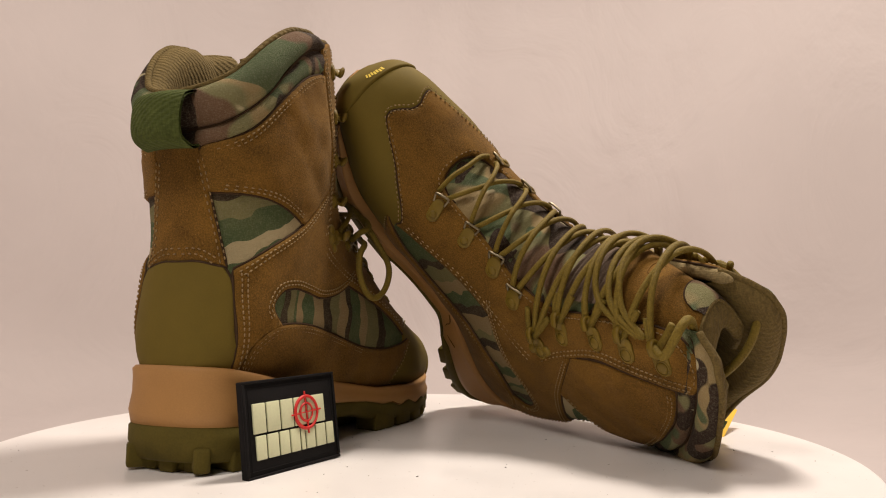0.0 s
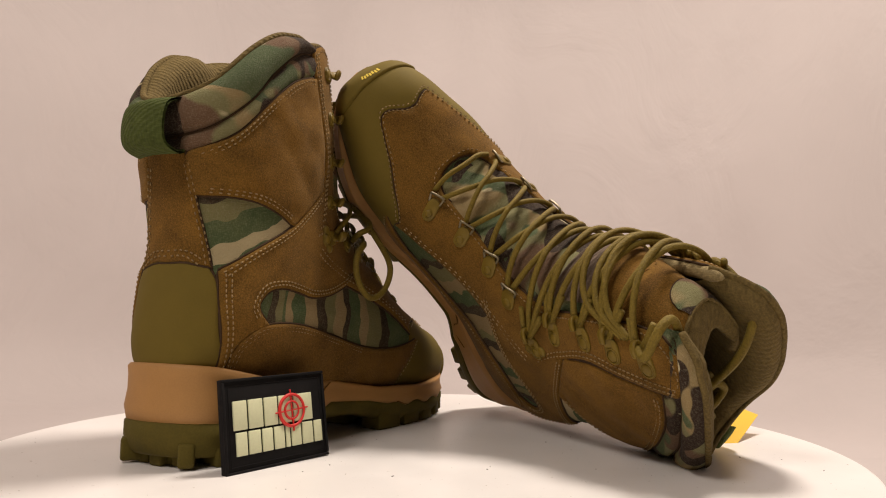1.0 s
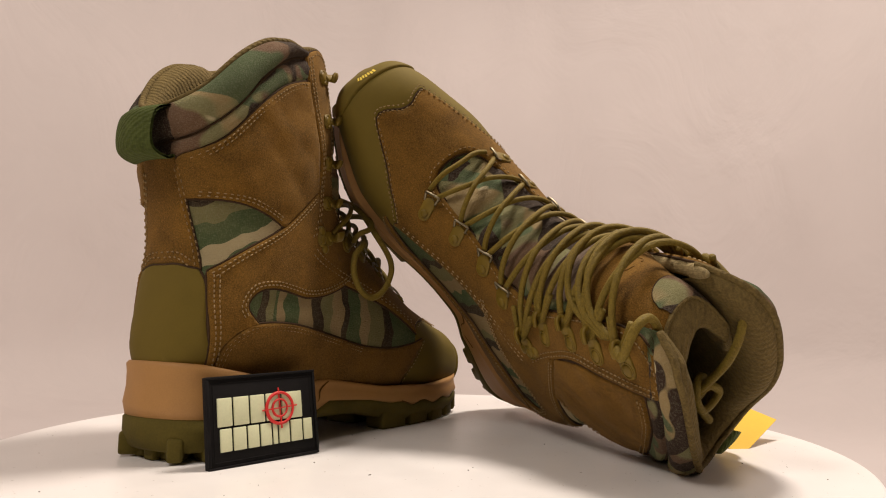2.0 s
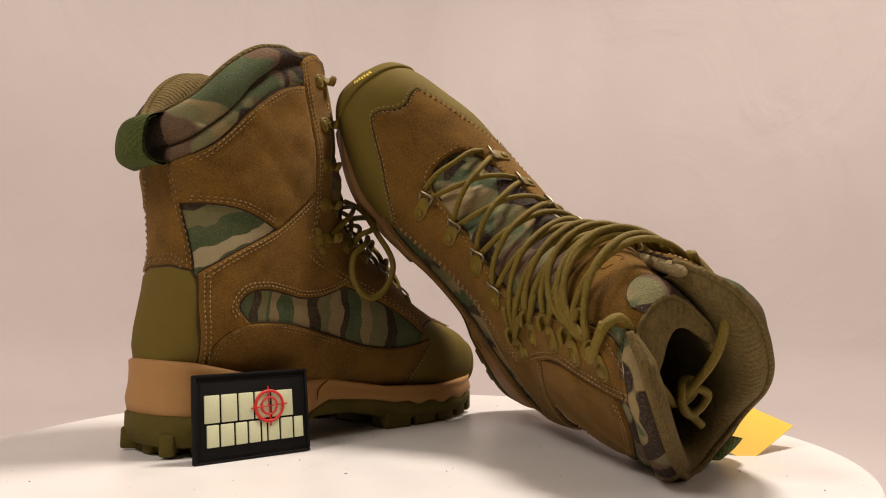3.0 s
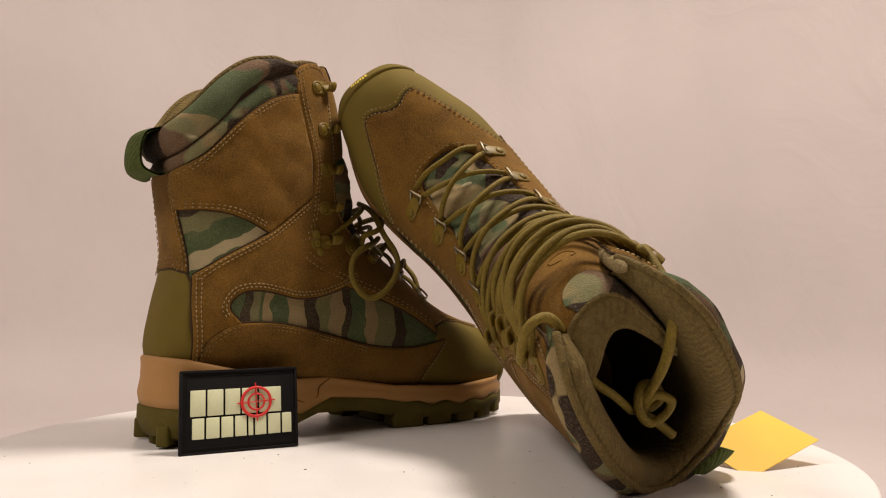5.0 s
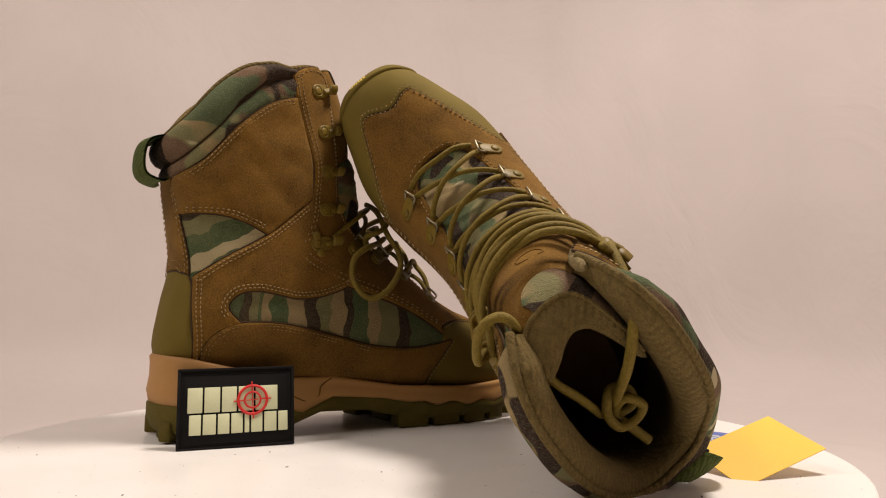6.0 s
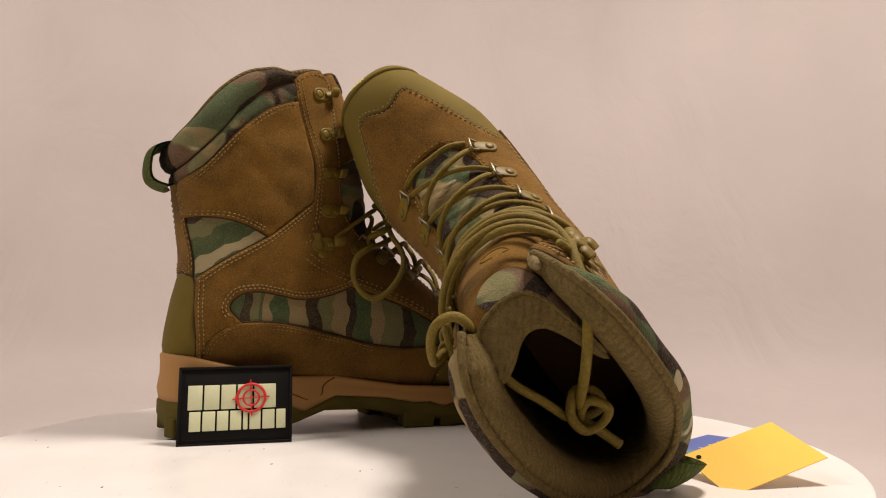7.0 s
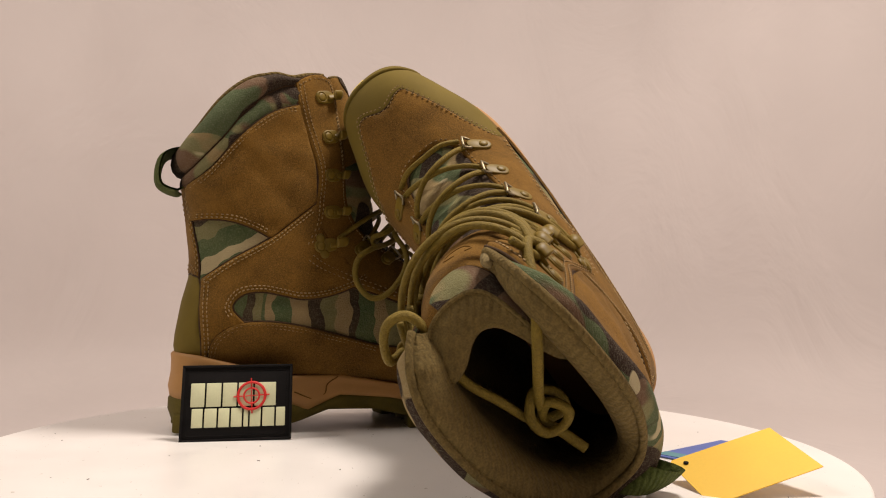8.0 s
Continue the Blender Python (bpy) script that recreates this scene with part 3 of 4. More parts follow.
def build_vamp(boot):
    gap = GAP_TIPPED if HANDED[0] < 0 else GAP
    lat = [(8.1, -78), (9.24, -83), (9.62, -85), (9.95, -80), (10.35, -73), (11.2, -71.5), (12.3, -71), (13.2, -74), (14.0, -76.5), (14.9, -77.5), (15.85, -78, 1), (15.95, -66),
           (15.8, -54), (15.4, -44.5, 1)]
    if HANDED[0] < 0:
        lat = [(8.1, -78), (9.24, -82), (9.72, -83.5), (10.0, -79), (10.38, -75), (11.1, -72), (11.85, -70.5), (12.55, -70.5), (13.73, -74), (14.58, -75.5), (15.5, -76, 1), (15.7, -66),
               (15.4, -54), (14.6, -42.5, 1)]
    med = [(s, -k, *c) for s, k, *c in lat]
    gap_med = [(s, k) for s, k in gap[::-1][1:-1]]
    if HANDED[0] < 0:  # the inner strip is pushed across the tongue
        med[-4:] = [(15.55, 76, 1), (15.6, 66), (15.3, 54), (14.1, 23, 1)]
        gap_med = [(13.3, 28), (12.2, 35)] + gap_med[2:]
    out = [(4.94, -79, 1)] + [(v, k) for k, v in CAP if -79 < k < 79] + [(4.94, 79, 1)]
    lower = [(5.35, -75.5), (6.18, -73.5), (7.25, -75)]
    gap_l = [(s, -k) for s, k in gap[::-1][1:-1]]
    pts = out + [(s, -k) for s, k in lower] + med + gap_med + [(4.38, 0)] + gap_l[::-1] + lat[::-1] + lower[::-1]
    line = closed_outline(flat(pts), 5)
    part("vamp", panel_bm(line, 1, 0.0010, 0.0021, 0, 0.0007, 3.0, flat_map), SUEDE, boot, "coyote suede vamp and lacing strips")
    seam_shade(boot, line, 1, 0.0014, flat_map)
    # double stitching beside the toe cap, round the throat and down the strips
    cap = spline(flat([(v - 0.09, k) for k, v in CAP if -74 < k < 74]), 6)
    throat = spline(flat([(s - 0.10 if k < 16 else s, k + 4 if k else 0) for s, k in gap[::-1][1:]] + [(s - 0.10 if k < 16 else s, -k - 4) for s, k in gap[1:-1]]), 6)
    rows = [shift_line(cap, d) for d in (-0.0025, 0.0)] + [throat]
    for sg in (1, -1):
        strip = spline(flat([(s, sg * (k + 3)) for s, k, *c in lat[3:11]]), 6)
        low = spline(flat([(s, sg * (k + 3.5)) for s, k in ((5.2, -75), (6.18, -73.5), (7.25, -75), (8.1, -78), (9.2, -82.5), (9.6, -84))]), 6)
        rows += [strip, shift_line(strip, 0.0022 * sg), low, shift_line(low, 0.0022 * sg)]
        if HANDED[0] < 0 and sg < 0:
            rows.append(spline(flat([(15.3, 74), (15.35, 66), (15.05, 54), (14.5, 40), (13.85, 27)]), 6))
            continue
        ends = ((15.3, -74), (15.45, -66), (15.15, -56), (14.4, -46), (13.4, -44), (12, -44.5)) if HANDED[0] < 0 else ((15.65, -74), (15.75, -66), (15.6, -55), (15.2, -48), (14, -47.5), (12, -47))
        top = spline(flat([(s, sg * k) for s, k in ends]), 6)
        rows.append(top)
    stitched = part("stitching", stitch_bm(rows, 1, 0.0034, mapper=flat_map), THREAD, boot, "pale tan double stitching")
    tagged(stitched, kind="stuff")


QUARTER = [(0.033, 0.050, 1), (0.0300, 0.087), (0.0305, 0.113, 1), (0.050, 0.128), (0.076, 0.1445), (0.092, 0.158), (0.109, 0.173, 1), (0.118, 0.150), (0.150, 0.114, 1),
           (0.136, 0.1068), (0.118, 0.1008), (0.100, 0.0990), (0.085, 0.1018), (0.0705, 0.1038), (0.058, 0.1012), (0.0515, 0.0918), (0.061, 0.0812, 1), (0.047, 0.076),
           (0.0385, 0.066), (0.0365, 0.050, 1)]
LOW = [(0.034, 0.040, 1), (0.0362, 0.055), (0.0385, 0.068), (0.047, 0.077), (0.061, 0.082), (0.090, 0.0812), (0.128, 0.0732), (0.161, 0.0650), (0.190, 0.0625), (0.213, 0.0645),
       (0.233, 0.0690, 1), (0.222, 0.055), (0.213, 0.042), (0.211, 0.024, 1), (0.150, 0.024), (0.100, 0.028), (0.060, 0.034)]
SIDE = [(0.0176, 0.178, 1), (0.0215, 0.157, 1), (0.035, 0.1572), (0.048, 0.1555), (0.062, 0.151), (0.0765, 0.1435, 1), (0.092, 0.1575), (0.110, 0.1735, 1), (0.1085, 0.200),
        (0.102, 0.222), (0.0950, 0.2485, 1), (0.0860, 0.2455), (0.0694, 0.2365), (0.050, 0.2175), (0.033, 0.1955), (0.0176, 0.184, 1)]


WINDOW = [(0.046, 0.092), (0.056, 0.106), (0.0705, 0.108), (0.100, 0.104), (0.136, 0.112), (0.158, 0.109), (0.190, 0.0975), (0.214, 0.0845), (0.236, 0.068), (0.207, 0.058),
          (0.161, 0.060), (0.128, 0.068), (0.09, 0.076), (0.058, 0.078)]
WEDGE = [(0.0230, 0.160), (0.0260, 0.110), (0.050, 0.122), (0.082, 0.1445), (0.062, 0.157), (0.045, 0.162)]


def build_side(boot, side):
    part("side_window", panel_bm(closed_outline(WINDOW), side, 0.0002, 0.0004, 0.0004, 0.0010, 11.0), CAMO_LOW, boot, "camouflage cloth side window")
    part("rear_window", panel_bm(closed_outline(WEDGE), side, 0.0002, 0.0004, 0.0006, 0.0006, 12.0), CAMO_REAR, boot, "camouflage cloth rear window")
    for line, out in ((SIDE, 0.0010), (QUARTER, 0.0012), (LOW, 0.0016)):
        seam_shade(boot, closed_outline(line), side, out)
    part("side_panel", panel_bm(closed_outline(SIDE), side, 0.0006, 0.0020, 0.0012, 0.0016, 1.0), SUEDE, boot)
    part("quarter_panel", panel_bm(closed_outline(QUARTER), side, 0.0008, 0.0021, 0.0004, 0.0006, 2.0), SUEDE, boot)
    # same suede as above it; its darker colour stands for shade
    part("lower_panel", panel_bm(closed_outline(LOW), side, 0.0012, 0.0022, 0.0006, 0.0006, 5.0), SUEDE_DARK, boot, "suede lower side panel, colour darkened for shade")
    rows = []
    edge_a = spline([(0.0335, 0.112), (0.050, 0.1255), (0.076, 0.142), (0.092, 0.1555), (0.107, 0.169)], 8)
    rows += [edge_a, shift_line(edge_a, -0.0022)]
    top = spline([(0.022, 0.1820), (0.033, 0.1925), (0.050, 0.2145), (0.0694, 0.2335), (0.084, 0.2425), (0.093, 0.2450)], 8)
    rows += [top, shift_line(top, -0.0022)]
    tri = spline([(0.027, 0.1592), (0.048, 0.1580), (0.062, 0.1535), (0.0745, 0.1475)], 8)
    rows += [tri, shift_line(tri, 0.0022)]
    win = spline([(0.150, 0.1165), (0.136, 0.1092), (0.118, 0.1033), (0.100, 0.1015), (0.085, 0.1043), (0.0705, 0.1063), (0.056, 0.1035), (0.049, 0.0925), (0.0525, 0.085)], 8)
    rows += [win, shift_line(win, -0.0022)]
    heel = spline([(0.0335, 0.110), (0.0330, 0.087), (0.0352, 0.060), (0.036, 0.052)], 8)
    rows += [heel, shift_line(heel, 0.0024)]
    low = spline([(0.0387, 0.055), (0.0410, 0.067), (0.048, 0.0747), (0.061, 0.0795), (0.090, 0.0788), (0.128, 0.0708), (0.161, 0.0627)], 8)
    rows += [low, shift_line(low, -0.0022)]
    rows += [spline([(0.232, 0.066), (0.222, 0.053), (0.2145, 0.042), (0.213, 0.030)], 8)]
    stitched = part("stitching", stitch_bm(rows, side, 0.0034), THREAD, boot, "pale tan double stitching")
    tagged(stitched, kind="stuff")


def build_back(boot):
    # olive heel counter, s and degrees from the back ridge
    half = [(11.95, 0), (11.92, 12), (11.6, 29, 1), (11.19, 37), (10.55, 41.5), (9.87, 43), (9.2, 42, 1)]
    pts = half + [(s, -k, *c) for s, k, *c in half[::-1][:-1]]
    part("heel_counter", panel_bm(closed_outline(flat(pts)), 1, 0.0004, 0.0014, 0.0, 0.0003, 7.0, back_map), RUBBER, boot, "smooth olive heel counter")
    seam_shade(boot, closed_outline(flat(pts)), 1, 0.0008, back_map)
    half = [(11.85, 0), (11.82, 12), (11.55, 31, 1), (12.2, 24), (13.1, 18.5), (14.0, 14.5), (14.5, 12, 1)]
    pts = half + [(s, -k, *c) for s, k, *c in half[::-1][:-1]]
    part("back_strap", panel_bm(closed_outline(flat(pts)), 1, 0.0010, 0.0016, 0.0, 0.0005, 8.0, back_map), SUEDE, boot)
    seam_shade(boot, closed_outline(flat(pts)), 1, 0.0014, back_map)
    rows = []
    for sg in (1, -1):
        line = spline(flat([(11.7, sg * 26), (12.2, sg * 21.5), (13.1, sg * 16), (14.0, sg * 12.3)]), 8)
        rows += [line, shift_line(line, 0.0022)]
    line = spline(flat([(11.75, -25), (12.05, -12), (12.1, 0), (12.05, 12), (11.75, 25)]), 8)
    rows += [line, shift_line(line, 0.0022)]
    stitched = part("stitching", stitch_bm(rows, 1, 0.0031, mapper=back_map), THREAD, boot, "pale tan double stitching")
    tagged(stitched, kind="stuff")


HI = [(52, 15.75), (66, 15.95), (77, 16.05), (82, 16.2), (90, 16.5), (103, 16.65), (121, 16.42), (144, 15.8), (160, 15.6), (180, 15.5)]
MID = [(52, 15.4), (77, 15.75), (90, 15.85), (106, 15.45), (121, 14.95), (148, 14.6), (180, 14.55)]
LO = [(24, 13.7), (38, 14.2), (52, 14.9), (77, 14.95), (93, 15.05), (110, 14.72), (135, 14.25), (180, 14.1)]

HI_TIPPED = [(24, 14.35), (38, 15.1), (52, 15.75), (60, 15.95), (70, 16.2), (80, 16.32), (90, 16.38), (103, 16.38), (121, 16.25), (144, 15.8), (160, 15.6), (180, 15.5)]
MID_TIPPED = [(24, 14.0), (38, 14.65), (52, 15.25), (77, 15.58), (90, 15.58), (106, 15.45), (121, 15.1), (148, 14.6), (180, 14.55)]


def build_collar(boot):
    a = np.linspace(24, 322, 190) if HANDED[0] < 0 else np.linspace(52, 308, 170)
    m = np.where(a > 180, 360 - a, a)
    tipped = HANDED[0] < 0
    hi, mid, lo = table(m, HI_TIPPED if tipped else HI), table(m, MID_TIPPED if tipped else MID), table(m, LO)
    near = np.minimum((a - 24) * 0.35, 322 - a) if tipped else m - 70
    ends = np.clip((near - 4) / 14, 0, 1) ** 0.6
    tuck = np.clip((near - 2 if tipped else m - 66) / 10, 0, 1)
    wob = np.array([noise.noise(Vector((k * 0.05, 3.3, 1.1))) for k in a])
    rows = []
    for f, o in ((0.0, 0.0004), (0.15, 0.0022), (0.5, 0.0034), (0.8, 0.0028), (0.97, 0.0006)):
        rows.append((lo + (mid - lo) * f, o * tuck - 0.0012 * (1 - tuck)))
    for f, o in ((0.05, 0.0006), (0.14, 0.0042), (0.3, 0.0066), (0.5, 0.0075), (0.7, 0.0068), (0.85, 0.0048), (0.95, 0.0026), (1.0, 0.0006)):
        rows.append((mid + (hi - mid) * f, o * (0.35 + 0.65 * ends) * (1 + 0.25 * wob) * tuck - 0.0008 * (1 - tuck)))
    p = np.array([skin(s, np.radians(a), o) for s, o in rows])
    # shade of the crease under the collar's roll, drawn as a dark cord
    part("seam_shade", tube_bm(skin(mid, np.radians(a), 0.0006 * tuck - 0.002 * (1 - tuck)), 0.0008, 6), SEAM, boot)
    part("collar", grid_bm(p), CAMO_COLLAR, boot, "padded camouflage cloth collar")
    rim = skin(hi + 0.02, np.radians(a), 0.0)
    part("piping", tube_bm(rim, 0.0021, 8), LINING, boot, "olive corded piping")
    # lining: rolls over the rim and runs down inside
    rows = []
    for d, o in ((0.0, -0.0006), (0.05, -0.0030), (0.02, -0.0065), (-0.15, -0.0105), (-0.5, -0.0135), (-1.0, -0.0140), (-1.8, -0.0115), (-3.0, -0.0085), (-5.0, -0.0070)):
        rows.append((hi + d, o * (0.7 + 0.3 * ends) if d > -1.5 else o * np.ones_like(a)))
    p = np.array([skin(np.maximum(s, 10.0), np.radians(a), o) for s, o in rows])
    part("lining", grid_bm(p), LINING, boot, "olive mesh lining")
    sfoot = np.linspace(3.0, 14.4, 60)
    b = np.linspace(-180, 180, 73)
    p = skin(sfoot[:, None], np.radians(b)[None, :], -0.0058)[:, :-1]
    bm = grid_bm(p, False, True)
    gone = [f for k, f in enumerate(bm.faces) if sfoot[k // 72] > 11.4 and abs(b[k % 72] + 2.5) < 49]
    bmesh.ops.delete(bm, geom=gone, context="FACES")
    part("inner_sock", bm, LINING, boot)
    # padded roll along each front edge of the opening
    wide = 0.0045 if HANDED[0] < 0 else 0.0036
    for sg in (-1, 1):
        line = np.array([skin(k, np.radians(sg * (46.5 + 0.9 * (k - 11.6)) if sg < 0 or HANDED[0] > 0 else np.interp(k, (11.5, 14.0), (42, 27))), -0.0030) for k in np.linspace(11.5, 14.9 if HANDED[0] < 0 else 15.7, 40)])
        part("padded_edge", tube_bm(line, wide * np.sqrt(np.interp(np.linspace(0, 1, 40), (0, 0.1, 0.88, 1), (0.2, 1, 0.8, 0.03))), 12), PALE_CLOTH, boot, "pale tan padded edge")


def build_tongue(boot, spread):
    # padded camouflage tongue under the laces, folded across
    s = np.linspace(4.3, 12.0, 110)
    a = np.linspace(-50, 50, 60)
    S, A = np.meshgrid(s, a, indexing="ij")
    bulge = np.cos(np.radians(A) * 1.65)
    fold = np.array([[noise.noise(Vector((x * 1.6 + 0.02 * y, y * 0.035, 4.0))) + 0.5 * noise.noise(Vector((x * 3.5, y * 0.06, 9.0))) for y in a] for x in s])
    ridge = np.clip((S - 4.5) / 0.8, 0, 1)
    out = -0.001 + ridge * (0.0035 * bulge + 0.0030 * fold * np.clip(bulge, 0, 1))
    if not spread:  # stands forward out of the strips where the lace is slack
        out = out + 0.010 * np.clip((S - 8.3) / 1.5, 0, 1) * np.clip((12.0 - S) / 0.8, 0, 1) * np.clip(bulge, 0, 1)
    part("tongue", grid_bm(skin(S, np.radians(A), out)), CAMO_TONGUE, boot, "padded camouflage tongue")
    # ribbed stretch panel above the instep
    s = np.linspace(9.6, 11.9, 100)
    a = np.linspace(-34, 34, 24)
    S, A = np.meshgrid(s, a, indexing="ij")
    out = 0.0032 * np.cos(np.radians(A) * 1.7) + 0.0006 * np.sin(S * 30) + 0.0012
    part("rib_panel", grid_bm(skin(S, np.radians(A), out)), RIB, boot, "mauve ribbed stretch cloth")
    # suede top piece with cloth tip and thick lining, run out to an arch at its free end
    n = 61
    u = np.linspace(-1, 1, n)
    shut = np.sqrt(np.maximum(0.0, 1 - np.abs(u) ** 8))[:, None]
    foot_out, foot_in = skin(11.7, np.radians(u * 50), 0.0070 - 0.005 * u * u), skin(11.7, np.radians(u * 50), -0.0070)

    def arch(points, z):
        q = resample(spline(points, 8), 0.0002, False)
        q = q[np.linspace(0, len(q) - 1, n).astype(int)]
        return np.column_stack((q, z))
    if spread:
        level = np.interp(u, (-1, -0.4, 0.2, 0.6, 1), (0.2620, 0.2640, 0.2600, 0.2580, 0.2450))
        end_out = arch([(0.1000, -0.0325), (0.1130, -0.0315), (0.1245, -0.0265), (0.1300, -0.0140), (0.1290, 0.0016), (0.1190, 0.0095), (0.1000, 0.0145), (0.0795, 0.0190)], level)
        end_in = arch([(0.0960, -0.0225), (0.1000, -0.0185), (0.1060, -0.0120), (0.1085, -0.0055), (0.1060, 0.0010), (0.0990, 0.0055), (0.0893, 0.0095), (0.0775, 0.0130)], level - 0.003)
    else:
        end_out, end_in = skin(15.5, np.radians(u * 46), 0.002), skin(15.5, np.radians(u * 46), -0.009)

    def row(t, depth):
        e = 0.55 * t * t * (3 - 2 * t) + 0.45 * t
        o = foot_out + (end_out - foot_out) * e
        k = foot_in + (end_in - foot_in) * e
        o = o + np.array((0.004 * math.sin(math.pi * t), 0, 0))
        mid = (o + k) / 2
        o, k = mid + (o - mid) * shut, mid + (k - mid) * shut
        return o + (k - o) * depth

    def tip(d):
        """Rows that turn over the free end."""
        r = row(1.0, 0.5 - 0.5 * math.cos(d))
        return r + np.array((-0.001, 0, 0.0035)) * math.sin(d)
    part("tongue_patch", grid_bm(np.array([row(0.0, 0.3)] + [row(t, 0.0) for t in np.linspace(0.02, 1.0, 36)] + [tip(d) for d in (0.4, 0.8)])), SUEDE, boot, "coyote suede tongue patch with embossed mark")
    # rounded cloth inset that runs over the free end
    cut = np.arange(20, 58) if spread else np.arange(10, 51)
    mid_u = (u[cut[0]] + u[cut[-1]]) / 2
    away = np.abs(u[cut] - mid_u) / (u[cut[-1]] - mid_u)
    start = 0.77 + 0.20 * (1 - np.sqrt(np.maximum(0.0, 1 - away ** (5 if spread else 2.6))))

    def inset(f, depth):
        return np.array([row(k + (1 - k) * f, depth)[j] for k, j in zip(start, cut)])
    cloth = [inset(0.0, 0.04), inset(0.02, -0.03), inset(0.1, -0.09)] + [inset(f, -0.10) for f in np.linspace(0.2, 1.0, 7)]
    cloth += [tip(d)[cut] + np.array((0.0010, 0, 0.0008)) for d in (0.4, 0.8)]
    part("tongue_tip", grid_bm(np.array(cloth)), CAMO_TIP, boot, "camouflage cloth tongue tip")
    # dark cord for the shade at the inset's edge
    part("seam_shade", tube_bm(inset(0.0, -0.03), 0.0007, 6), SEAM, boot)
    part("tongue_lining", grid_bm(np.array([tip(d) for d in (0.8, 1.1, 1.4, 1.8, 2.2, 2.7)] + [row(t, 1.0) for t in np.linspace(1.0, 0.0, 24)])), LINING, boot, "olive mesh tongue lining")
    part("piping", tube_bm(tip(0.8)[2:-2], 0.0011, 6), LINING, boot)
    mark = [row(0.45 + 0.05 * math.cos(k), 0.0)[30 + int(round(4 * math.sin(k)))] for k in np.linspace(0.5, 6.0, 14)]
    part("embossed_mark", tube_bm(spline(mark, 3), 0.0005, 6), SUEDE_DARK, boot)


def frame_at(s, deg, out):
    """Origin, forward (up the boot), sideways and outward directions on the skin."""
    a = radians(deg)
    o = skin(s, a, out)
    f = skin(s + 0.05, a, out) - skin(s - 0.05, a, out)
    n = skin(s, a, out + 0.002) - o
    f, n = Vector(f).normalized(), Vector(n).normalized()
    w = n.cross(f).normalized()
    f = w.cross(n)
    return Vector(o), f, w, n


def basis(o, x, y, z):
    return Matrix(((x.x, y.x, z.x, o.x), (x.y, y.y, z.y, o.y), (x.z, y.z, z.z, o.z), (0, 0, 0, 1)))


def pill_bm(length, width, thick, bevel=0.0006):
    """A flat tab with round ends, from x = 0 to length."""
    bm = bmesh.new()
    r = width / 2
    pts = [(length - r + r * math.cos(t), r * math.sin(t)) for t in np.linspace(-math.pi / 2, math.pi / 2, 9)]
    pts += [(r + r * math.cos(t), r * math.sin(t)) for t in np.linspace(math.pi / 2, 3 * math.pi / 2, 9)]
    face = bm.faces.new([bm.verts.new((x, y, 0)) for x, y in pts])
    ext = bmesh.ops.extrude_face_region(bm, geom=[face])
    top = [v for v in ext["geom"] if isinstance(v, bmesh.types.BMVert)]
    bmesh.ops.translate(bm, vec=(0, 0, thick), verts=top)
    edges = [e for e in bm.edges if all(v in top for v in e.verts)]
    bmesh.ops.bevel(bm, geom=edges, offset=bevel, segments=2, affect="EDGES", profile=0.5)
    return bm


def dome_bm(radius, height, at):
    rr = [(radius, 0), (radius, height * 0.35), (radius * 0.85, height * 0.75), (radius * 0.5, height * 0.96), (0.00005, height)]
    a = np.linspace(0, 2 * np.pi, 16, endpoint=False)
    p = np.array([[(at[0] + r * math.cos(t), at[1] + r * math.sin(t), at[2] + z) for t in a] for r, z in rr])
    return grid_bm(p, False, True, True)


def hardware(boot, name, pieces, place, label):
    """One fitting: its first piece is the part, the rest are sub-parts."""
    first = None
    for nm, bm, mat in pieces:
        bmesh.ops.transform(bm, matrix=place, verts=bm.verts)
        ob = part(nm if first else name, bm, mat, first or boot, "" if first else label)
        first = first or ob


# rivet and tip of each lace ring, then of each hook: s, degrees
RINGS = [((5.24, 42), (5.02, 26)), ((6.30, 41), (6.16, 27)), ((7.40, 45), (7.24, 32)), ((8.35, 54), (8.25, 43))]
HOOKS = [((9.85, 71), (9.35, 62)), ((10.55, 59), (10.10, 46)), ((12.05, 59), (11.58, 46)), ((13.20, 61), (12.85, 48)), ((14.43, 63), (14.05, 51))]


# the upright boot's strips lie flatter
HOOKS_FLAT = [((9.55, 72), (9.05, 61)), ((10.39, 61), (9.9, 49)), ((11.85, 61), (11.5, 48)), ((13.27, 60), (13.05, 47)), ((14.88, 60), (14.7, 46))]


